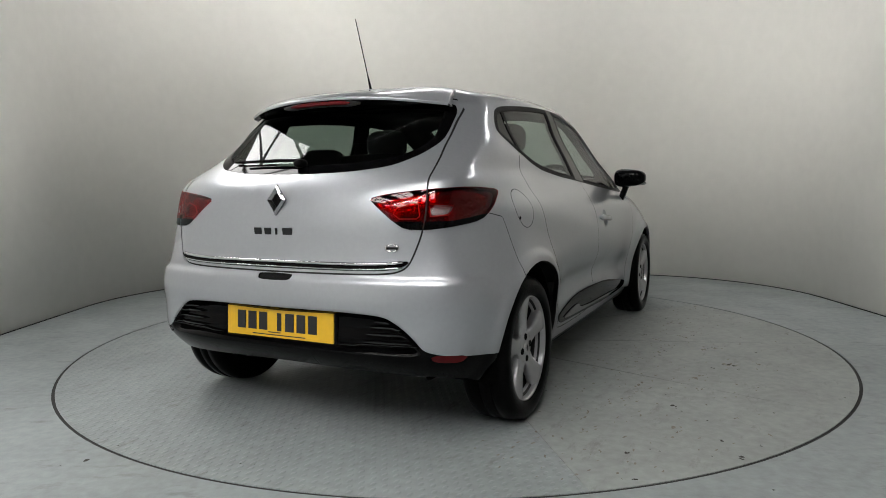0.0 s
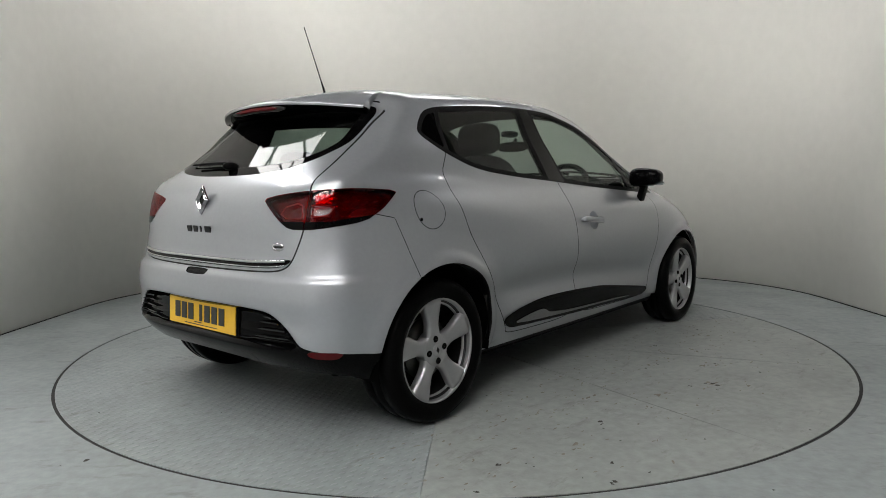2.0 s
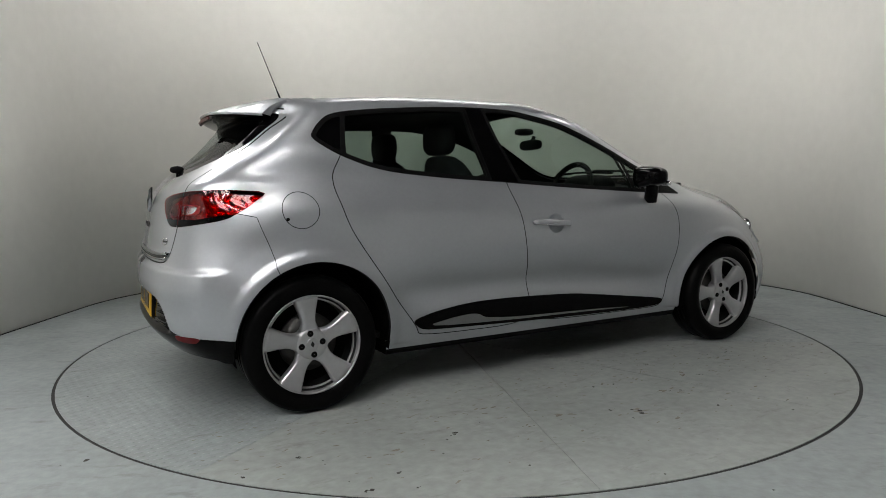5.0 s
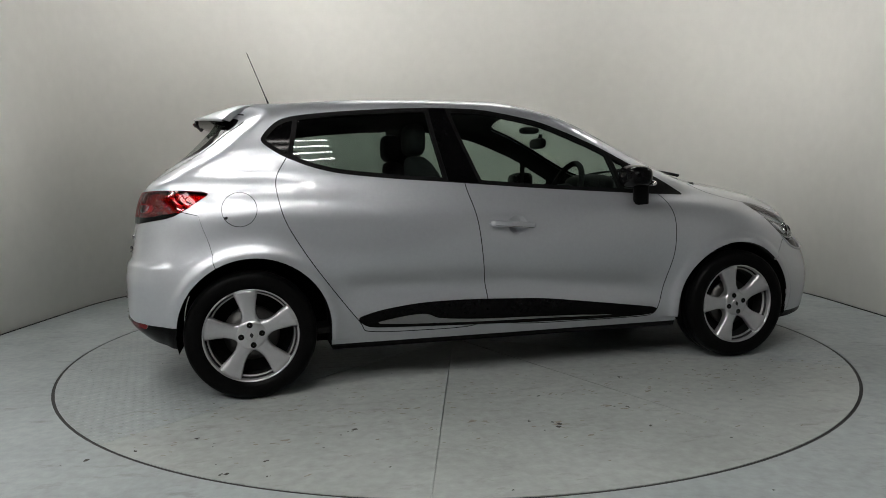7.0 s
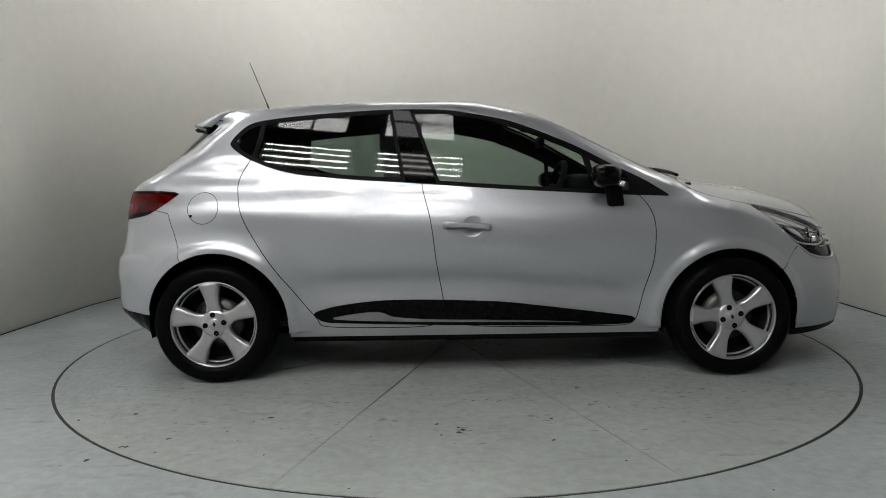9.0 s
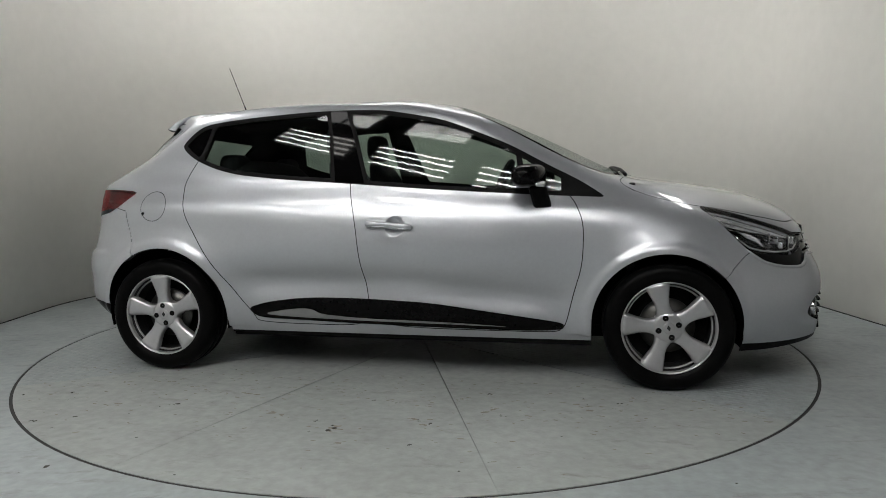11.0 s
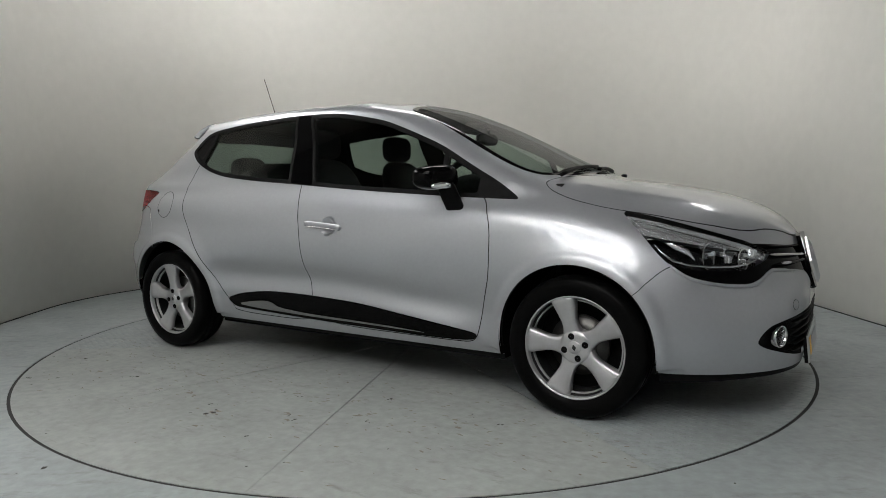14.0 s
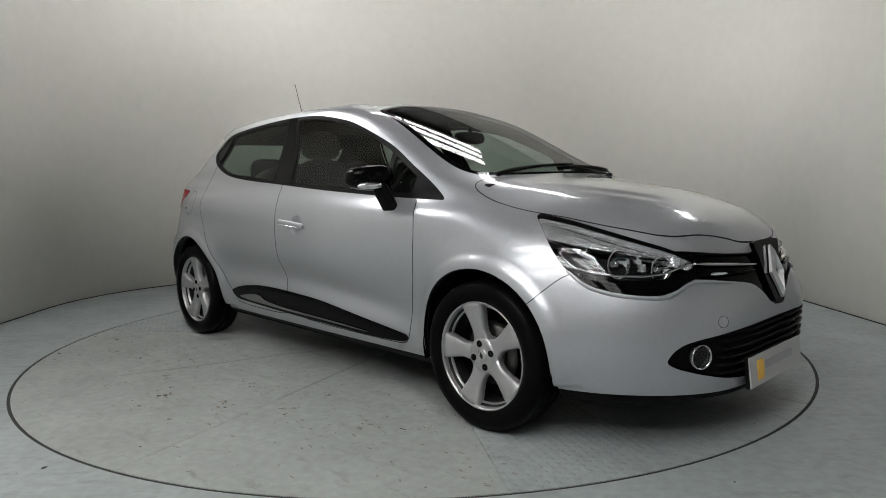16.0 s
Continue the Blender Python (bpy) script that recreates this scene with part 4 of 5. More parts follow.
# dark lining inside the shell
v, f, n = skin.take(("body", "tailgate", "rear_door", "front_door", "seal", "pillar", "quarter_pane", "screen_edge", "back_edge", "bonnet", "gap", "clad", "clad_chrome", "fuel_flap"), -.022)
part_of("cabin_lining", mesh_of("cabin_lining", v, f[:, ::-1], CABIN, -n), CAR, "dark cabin lining")
for side in (-1, 1):
    for name, labels, depth, mat, text, owner in (("reflector_bowl", ("tail_lamp", "lamp_skirt"), -.028, RED_BOWL, "faceted red reflector", "tail_lamp"), ("reflector_bowl", ("tail_lamp_inner",), -.028, RED_BOWL, "faceted red reflector", "tail_lamp_inner"),
                                           ("reflector_bowl", ("reverse_lamp",), -.02, LAMP_SILVER, "silver reflector", "reversing_lamp"), ("lamp_bowl", ("headlamp",), -.055, BLACK_BOWL, "black lamp bowl", "headlamp"), ("indicator_bowl", ("headlamp_wing",), -.024, LAMP_SILVER, "bright ribbed indicator wing", "headlamp")):
        panel(name, labels, mat, side, depth, text, PARTS[owner, side])


def build_underbody():
    """The floor pan and the arch liners."""
    bm = bmesh.new()
    out = [(-1.50, .30), (-1.47, .45), (-1.44, .52), (-.93, .52), (-.92, .735), (.93, .73), (.94, .52), (1.63, .52), (1.64, .70), (1.84, .60), (2.02, .36), (2.07, 0)]
    line = [(x, -y) for x, y in out] + [(x, y) for x, y in out[-2::-1]]
    part("floor_pan", plate_of(line, .06, lambda u, v, w: (u, v, .185 + w)), BLACK_MATT, CAR, "dark underbody")
    for side in (-1, 1):
        for cx, cz, r in ARCHES:
            bm = bmesh.new()
            prev = None
            for k in range(37):
                a = math.radians(-14 + 208 * k / 36)
                x = cx + (r + .004) * math.cos(a)
                z = cz + (r + .004) * math.sin(a)
                cur = [bm.verts.new((x, side * y, z)) for y in (.80, .50)]
                if prev:
                    bm.faces.new((prev[0], cur[0], cur[1], prev[1]))
                prev = cur
            bmesh.ops.solidify(bm, geom=bm.faces[:], thickness=.004)
            disc = plate_of([(cx + r * math.cos(2 * math.pi * k / 40), cz + r * math.sin(2 * math.pi * k / 40)) for k in range(40)], .01, lambda u, v, w: (u, side * (.50 + w), max(v, .20)))
            me = bpy.data.meshes.new("tmp")
            disc.to_mesh(me)
            disc.free()
            bm.from_mesh(me)
            bpy.data.meshes.remove(me)
            part("arch_liner", bm, BLACK_MATT, CAR, "black wheel arch liner")


build_underbody()


def spoke_outline(k):
    """One broad spoke, wide at the rim, waisted toward the hub."""
    left = [(.040, -.040), (.062, -.041), (.076, -.0355), (.092, -.0315), (.114, -.0325), (.140, -.0385), (.170, -.047), (.190, -.0525), (.2125, -.058)]
    return left + [(.2135, 0)] + [(r, -w) for r, w in left[::-1]]


def build_wheel():
    """Tyre, rim, five spokes, hub, nuts and disc; its outer face looks to -y, its middle is the origin."""
    wheel = new("wheel")
    part("tyre", lathe([(.208, .075), (.222, .092), (.250, .099), (.278, .096), (.292, .082), (.2975, .060), (.2985, .030), (.2935, .027), (.2935, .021), (.2988, .018), (.2988, -.018), (.2935, -.021), (.2935, -.027), (.2985, -.030),
                        (.2975, -.060), (.292, -.082), (.278, -.096), (.250, -.099), (.222, -.092), (.208, -.075)], 72), RUBBER, wheel, "black road tyre", True)
    part("rim", lathe([(.211, -.072), (.217, -.082), (.2155, -.087), (.211, -.0875), (.2075, -.080), (.206, -.064)], 72), ALLOY, wheel, "silver alloy rim lip", True)
    # the well's shade is put into its colour, darker than the lip's alloy
    part("rim_well", lathe([(.206, -.064), (.197, -.050), (.197, -.030), (.188, .02), (.196, .07), (.209, .075)], 72), ALLOY_DARK, wheel, "inner rim, coloured dark for the shade behind the spokes", True)
    part("rim_step", lathe([(.1985, -.054), (.1955, -.058), (.1925, -.056), (.191, -.046)], 72), ALLOY, wheel, "thin bright inner step of the rim", True)
    for k in range(5):
        bm = bmesh.new()
        a = 2 * math.pi * k / 5 + math.pi / 2
        ca, sa = math.cos(a), math.sin(a)

        def place(u, v, w, ca=ca, sa=sa):
            dish = -.068 - .017 * (u / .207) ** 2 + .005 * (v / .05) ** 2
            return (u * ca - v * sa, dish - w, u * sa + v * ca)
        line = spoke_outline(k)
        half = len(line) // 2
        rows = [(line[i], line[-1 - i]) for i in range(half)]
        grid = []
        for (u0, v0), (u1, v1) in rows:
            row = []
            for j in range(9):
                t = (0, .05, .12, .3, .5, .7, .88, .95, 1)[j]
                vv = v0 + (v1 - v0) * t
                edge = abs(2 * t - 1)
                drop = .011 * max(0, edge - .86) / .14
                row.append(bm.verts.new(place(u0, vv, -drop)))
            grid.append(row)
        under = [[bm.verts.new((p.co.x, p.co.y + .022, p.co.z)) for p in row] for row in grid]
        for i in range(half - 1):
            for j in range(8):
                bm.faces.new((grid[i][j], grid[i + 1][j], grid[i + 1][j + 1], grid[i][j + 1]))
            for j in (0, 8):
                bm.faces.new((grid[i][j], under[i][j], under[i + 1][j], grid[i + 1][j]))
        for j in range(8):
            bm.faces.new((grid[-1][j], under[-1][j], under[-1][j + 1], grid[-1][j + 1]))
        bmesh.ops.recalc_face_normals(bm, faces=bm.faces)
        part("spoke", bm, ALLOY, wheel, "", True)
    hub = part("hub", lathe([(.001, -.0735), (.052, -.0725), (.066, -.070), (.074, -.060), (.074, -.02)], 40), ALLOY, wheel, "", True)
    part("centre_cap", lathe([(.001, -.0775), (.024, -.0775), (.027, -.0755), (.027, -.070)], 32), ALLOY, wheel, "round silver cap with a small badge", True)
    part("cap_badge", plate_of([(0, .014), (.009, 0), (0, -.014), (-.009, 0)], .0015, lambda u, v, w: (u, -.0777 - w, v)), ALLOY_DARK, wheel)
    for k in range(4):
        a = 2 * math.pi * (k + .03) / 4
        bm = lathe([(.001, -.0742), (.0115, -.0742), (.013, -.0752), (.0138, -.073), (.0138, -.06)], 16)
        bmesh.ops.translate(bm, vec=(.047 * math.cos(a), 0, .047 * math.sin(a)), verts=bm.verts)
        part("wheel_nut", bm, BLACK_MATT, wheel, "dark recessed wheel nut")
    part("brake_disc", lathe([(.06, -.012), (.128, -.012), (.128, .008), (.06, .008)], 48), STEEL, wheel, "worn steel brake disc", True)
    # matt black here stands in for the shade deep in the wheel
    part("barrel", lathe([(.188, .02), (.10, .035), (.001, .035)], 48), BLACK_MATT, wheel, "", True)
    return wheel


WHEEL_Z, WHEEL_Y, WHEEL_X = .297, .735, 1.2945


def build_wheels():
    first = build_wheel()
    spots = [(-WHEEL_X, -1), (WHEEL_X, -1), (-WHEEL_X, 1), (WHEEL_X, 1)]
    for k, (x, side) in enumerate(spots):
        m = pose(x, side * WHEEL_Y, WHEEL_Z, 0, -6 if x < 0 else -15, 0 if side < 0 else 180)
        w = first
        if k:
            w = copy_thing(first, m)
        else:
            first.matrix_basis = m
        w.parent = CAR


build_wheels()


# ---- fittings on the skin ----
from mathutils.bvhtree import BVHTree

sv, sf, sn = skin.take(tuple(set(skin.lab.tolist()) - {"hole"}), 0, 0)
TREE = BVHTree.FromPolygons([tuple(v) for v in sv], [tuple(int(i) for i in f) for f in sf])


def from_side(x, z, side, lift=0.0):
    hit, n, _, _ = TREE.ray_cast(Vector((x, side * 2, z)), Vector((0, -side, 0)))
    n = n if n.y * side > 0 else -n
    return hit + n * lift


def from_tail(y, z, lift=0.0):
    hit, n, _, _ = TREE.ray_cast(Vector((-4, y, z)), Vector((1, 0, 0)))
    n = n if n.x < 0 else -n
    return hit + n * lift


def from_nose(y, z, lift=0.0):
    hit, n, _, _ = TREE.ray_cast(Vector((4, y, z)), Vector((-1, 0, 0)))
    n = n if n.x > 0 else -n
    return hit + n * lift


def from_corner(u, z, side, front, lift=0.0):
    """A point of the skin at the nose's (x - y) or the tail's (x + y) slanting view."""
    e = 1 if front else -1
    start = Vector((u / 2 + 3 * e, side * (3 - e * u / 2), z))
    hit, n, _, _ = TREE.ray_cast(start, Vector((-e, -side, 0)).normalized())
    n = n if n.x * e > 0 else -n
    return hit + n * lift


def from_above(x, y, lift=0.0):
    hit, n, _, _ = TREE.ray_cast(Vector((x, y, 4)), Vector((0, 0, -1)))
    n = n if n.z > 0 else -n
    return hit + n * lift


def blob(size, at, power=2.6, seg=28, rings=16, shape=None):
    """A rounded block: a superellipsoid, with an optional reshaping of its points."""
    bm = bmesh.new()
    bmesh.ops.create_uvsphere(bm, u_segments=seg, v_segments=rings, radius=1)
    for v in bm.verts:
        p = v.co
        k = (abs(p.x) ** power + abs(p.y) ** power + abs(p.z) ** power) ** (-1 / power)
        p = Vector((p.x * k * size[0], p.y * k * size[1], p.z * k * size[2]))
        v.co = Vector(shape(p) if shape else p) + Vector(at)
    return bm


def strip(points, width, thick, up=(0, 0, 1)):
    """A thin bar along points, flat across the way up."""
    bm = bmesh.new()
    pts, up = [Vector(p) for p in points], Vector(up).normalized()
    rings = []
    for i, p in enumerate(pts):
        d = (pts[min(i + 1, len(pts) - 1)] - pts[max(i - 1, 0)]).normalized()
        o = d.cross(up).normalized()
        w = width * (.35 if i in (0, len(pts) - 1) else 1)
        rings.append([bm.verts.new(p + a * up * w / 2 + b * o * thick / 2) for a, b in ((-1, -.5), (-.6, -1), (.6, -1), (1, -.5), (1, .5), (.6, 1), (-.6, 1), (-1, .5))])
    for a, b in zip(rings, rings[1:]):
        for k in range(8):
            bm.faces.new((a[k], a[(k + 1) % 8], b[(k + 1) % 8], b[k]))
    bm.faces.new(rings[0][::-1]), bm.faces.new(rings[-1])
    bmesh.ops.recalc_face_normals(bm, faces=bm.faces)
    return bm


def steps(a, b, n):
    return [a + (b - a) * i / n for i in range(n + 1)]


def diamond(half_w, half_h, ring, depth, place):
    """A lozenge frame with a ridge: place(u, v, w) sets it on the car."""
    bm = bmesh.new()
    rows = []
    for f, w in ((1.0, 0), (1.0, depth * .45), (1 - ring / 2, depth), (1 - ring, depth * .3), (1 - ring, 0)):
        rows.append([bm.verts.new(place(u * half_w * f, v * half_h * f, w)) for u, v in ((0, 1), (.55, .42), (1, 0), (.55, -.42), (0, -1), (-.55, -.42), (-1, 0), (-.55, .42))])
    for a, b in zip(rows, rows[1:]):
        for k in range(8):
            bm.faces.new((a[k], a[(k + 1) % 8], b[(k + 1) % 8], b[k]))
    bmesh.ops.recalc_face_normals(bm, faces=bm.faces)
    return bm


def build_spoiler():
    """The lip that carries the roof on over the rear window."""
    bm = bmesh.new()
    rows, under = [], []
    ys = [-.515 + 1.03 * i / 40 for i in range(41)]
    for y in ys:
        k = abs(y) / .515
        lip = -1.578 + .175 * k ** 2.4
        zl = 1.338 - .034 * k ** 2
        a = from_above(-1.275 + .02 * k, y * .93, .0015)
        prof = [a]
        for t in (.25, .5, .75):
            x = a.x + (lip - a.x) * t
            prof.append(Vector((x, a.y + (y - a.y) * t, a.z + (zl + .004 - a.z) * (t ** 1.5) + .004 * math.sin(math.pi * t))))
        prof += [Vector((lip + .006, y, zl + .0035)), Vector((lip, y, zl - .001)), Vector((lip + .004, y, zl - .010))]
        rows.append([bm.verts.new(p) for p in prof])
        under.append([Vector((lip + .004, y, zl - .010)), Vector((lip + .03, y * .99, zl - .036 + .018 * k)), Vector((-1.44 + .03 * k, y * .97, 1.292))])
    for a, b in zip(rows, rows[1:]):
        for i in range(len(a) - 1):
            bm.faces.new((a[i], a[i + 1], b[i + 1], b[i]))
    bmesh.ops.recalc_face_normals(bm, faces=bm.faces)
    if sum(f.normal.z for f in bm.faces) < 0:
        bmesh.ops.reverse_faces(bm, faces=bm.faces)
    tips = [[v.co.copy() for v in r[:6]] for r in (rows[0], rows[-1])]
    sp = part("spoiler", bm, SILVER, CAR, "silver roof spoiler with black underside", True)
    for e in (0, 1):
        line = tips[e]
        cheek = bmesh.new()
        hi = [cheek.verts.new(p) for p in line]
        lo = [cheek.verts.new(p + Vector((.008 * i, 0, -.020 + .002 * i))) for i, p in enumerate(line)]
        back = [cheek.verts.new(v.co + Vector((0, -.012 if e else .012, 0))) for v in lo]
        for i in range(len(line) - 1):
            cheek.faces.new((hi[i], hi[i + 1], lo[i + 1], lo[i]))
            cheek.faces.new((lo[i], lo[i + 1], back[i + 1], back[i]))
        bmesh.ops.recalc_face_normals(cheek, faces=cheek.faces)
        part("spoiler_cheek", cheek, SILVER, sp, "", True)
    bm = bmesh.new()
    grid = [[bm.verts.new(p) for p in row] for row in under]
    for a, b in zip(grid, grid[1:]):
        for i in range(2):
            bm.faces.new((a[i], a[i + 1], b[i + 1], b[i]))
    part("spoiler_underside", bm, BLACK_GLOSS, sp, "gloss black underside", True)
    lamp = [Vector((-1.566, y, 1.316 - .010 * (y / .2) ** 2)) for y in steps(-.15, .15, 10)]
    part("brake_lamp_surround", strip([p + Vector((.004, 0, -.002)) for p in [lamp[0] + Vector((.004, -.045, 0)), *lamp, lamp[-1] + Vector((.004, .045, 0))]], .024, .010), ALLOY_DARK, sp, "grey surround of the high brake lamp")
    part("brake_lamp", strip(lamp, .017, .016), RED_REFLECT, sp, "dark red high brake lamp")


def build_aerial():
    foot = from_above(-1.165, 0)
    part("aerial_base", blob((.050, .020, .022), foot + Vector((0, 0, .006)), 2.2, shape=lambda p: (p.x + .012 * max(p.z, 0) / .016, p.y, p.z)), BLACK_TRIM, CAR, "black aerial base", True)
    a, b = foot + Vector((-.004, 0, .012)), Vector((-1.288, 0, 1.721))
    part("aerial", tube([a, a.lerp(b, .12), a.lerp(b, .22)], .0065, 10, .0035), BLACK_TRIM, CAR, "thick foot of the rod")
    part("aerial_rod", tube([a.lerp(b, .2), b], .0026, 8, .0018), BLACK_TRIM, CAR, "thin black whip aerial")


def build_mirror(side):
    """Door mirror: gloss housing, indicator, glass, and the arm down to the door."""
    def shape(p):
        t = (p.y * side + .09) / .18
        return (p.x * (1 - .25 * max(t, 0)) - .03 * max(t - .3, 0), p.y, p.z * (1.02 - .28 * max(t, 0)))
    box_ = part("door_mirror", blob((.084, .102, .064), (.655, side * .847, 1.004), 3.2, shape=shape), BLACK_GLOSS, CAR, "gloss black door mirror", True)
    part("mirror_arm", box((.085, .035, .19), (.705, side * .79, .90), Matrix.Rotation(radians(-14), 4, "Y") @ Matrix.Rotation(radians(-22 * side), 4, "X"), .016), BLACK_TRIM, box_, "black mirror arm", True)
    part("mirror_indicator", blob((.016, .060, .014), (.716, side * .882, .968), 2.6, 20, 12, lambda p: (p.x - .35 * max(p.y * side, 0), p.y, p.z)), LAMP_SILVER, box_, "clear indicator lens", True)
    part("mirror_glass", blob((.004, .064, .034), (.590, side * .838, 1.003), 3.2), MIRROR_GLASS, box_, "mirror glass", True)


def build_handle(side):
    line = [(-.143, .781), (-.136, .7815), (-.12, .782), (-.06, .778), (.0, .773), (.05, .769), (.079, .7665), (.085, .766)]
    pts = [from_side(x, z, side, .0) for x, z in line]
    y = max(abs(p.y) for p in pts) + .012
    ends = [Vector((x, side * (y - (.012 if i in (0, len(line) - 1) else 0) + .004 * math.sin(i)), z)) for i, (x, z) in enumerate(line)]
    h = part("door_handle", strip(ends, .030, .018), SILVER, PARTS["front_door", side], "silver pull handle", True)
    bm = bmesh.new()
    rings = [[bm.verts.new(from_side(-.018 + r * math.cos(k * math.pi / 16), .774 + .86 * r * math.sin(k * math.pi / 16), side, o)) for k in range(32)] for r, o in ((.043, .0004), (.040, .0016), (.030, .0009), (.018, .0007), (.004, .0006))]
    for a, b in zip(rings, rings[1:]):
        for k in range(32):
            bm.faces.new((a[k], a[(k + 1) % 32], b[(k + 1) % 32], b[k]))
    bmesh.ops.recalc_face_normals(bm, faces=bm.faces)
    part("handle_cup", bm, SILVER, PARTS["front_door", side], "round silver hand recess", True)
    part("handle_edge", strip([p + Vector((0, side * .0095, -.011)) for p in ends[1:-1]], .004, .004), CHROME, h, "bright lower edge")
    if side < 0:
        part("door_lock", lathe([(.001, 0), (.0065, 0), (.0075, .002), (.0075, .006)], 16), BLACK_TRIM, h).matrix_basis = pose(-.105, side * (y + .011), .779, 0, 0, 0)


def build_tail_fittings():
    gate = PARTS["tailgate"]
    c = from_tail(0, .918, .009) + Vector((0, .024, 0))
    n = Vector((-1, 0, .10)).normalized()
    up = Vector((.12, 0, 1)).normalized()
    part("badge_core", plate_of([(0, .030), (.023, 0), (0, -.030), (-.023, 0)], .003, lambda u, v, w: c + Vector((0, u, 0)) + up * v + n * (w + .001)), BLACK_GLOSS, gate, "dark slot of the badge")
    part("tail_badge", diamond(.047, .061, .46, .016, lambda u, v, w: c + Vector((0, u, 0)) + up * v + n * w), DARK_CHROME, gate, "chrome lozenge badge")
    for y0, w in ((.109, .036), (.059, .032), (.017, .010), (-.037, .046)):
        a = from_tail(y0, .802, .002)
        part("letter_bar", box((.005, w, .027), a, Matrix.Rotation(radians(-8), 4, "Y"), .002), ALLOY_DARK, gate, "small dark-edged lettering bar")
    a = from_tail(-.492, .748, .001)
    m = Matrix.Translation(a) @ Vector((-1, -.32, .15)).to_track_quat("Y", "Z").to_matrix().to_4x4()
    bm = lathe([(.026, 0), (.027, .003), (.021, .004), (.019, .002)], 28)
    bmesh.ops.transform(bm, matrix=m @ Matrix.Diagonal((1, 1, .55, 1)), verts=bm.verts)
    part("small_badge", bm, CHROME, gate, "small oval chrome badge", True)
    part("small_badge_bar", box((.003, .046, .008), a + Vector((-.003, 0, 0)), Matrix.Rotation(radians(14), 4, "Z")), ALLOY_DARK, gate)
    for z, r in ((.687, .0065), (.668, .0030)):
        part("strip_edge", tube([from_tail(y, z + .012 * (abs(y) / .54) ** 6, .006) for y in steps(-.535, .535, 36)], r, 10), CHROME, PARTS["tailgate_strip"], "chrome edge of the strip", True)
    # rear wiper
    p = from_tail(0, 1.062, .0)
    part("wiper_cap", blob((.034, .021, .018), p + Vector((-.012, 0, .004)), 2.4), BLACK_TRIM, gate, "black wiper pivot cap", True)
    part("wiper_arm", tube([from_tail(y, 1.064 + .004 * math.sin(y * 9), .018) for y in steps(.0, .30, 8)], .008, 8, .005), BLACK_TRIM, gate, "black rear wiper arm", True)
    part("wiper_blade", strip([from_tail(y, 1.074, .009) for y in steps(.05, .37, 8)], .012, .010), BLACK_TRIM, gate)
    # registration plate, its characters as plain bars
    k, t = Vector((-1.882, -.006, .446)), Matrix.Rotation(radians(3), 4, "Y")
    plate = part("rear_plate", box((.006, .520, .113), k, t, .0015), YELLOW, PARTS["rear_bumper"], "yellow plate with dark character bars")
    part("plate_holder", box((.012, .535, .126), k + Vector((.009, 0, -.004)), t, .003), BLACK_TRIM, plate)
    for i, y in enumerate((.185, .130, .075, -.005, -.055, -.110, -.165)):
        part("character_bar", box((.003, .020 if i == 3 else .040, .070), k + Vector((-.004, y, .006)), t), INK, plate)
    part("print_line", box((.003, .26, .004), k + Vector((-.004, 0, -.046)), t), INK, plate)
    part("print_line", box((.003, .06, .004), k + Vector((-.004, .02, -.036)), t), INK, plate)
    # fins at the ends of the lower panel
    for side in (-1, 1):
        for z, y0, y1 in ((.486, .43, .505), (.462, .415, .545), (.436, .40, .565), (.408, .39, .585)):
            part("fin", strip([from_tail(side * y, z - .01 * (y - .4), .004) for y in steps(y0, y1, 6)], .010, .020), FIN_GLOSS, PARTS["rear_diffuser"])
        part("duct_edge", strip([from_tail(side * y, z, .004) for y, z in ((.28, .388), (.34, .391), (.39, .398), (.60, .404))], .006, .012), FIN_GLOSS, PARTS["rear_diffuser"])


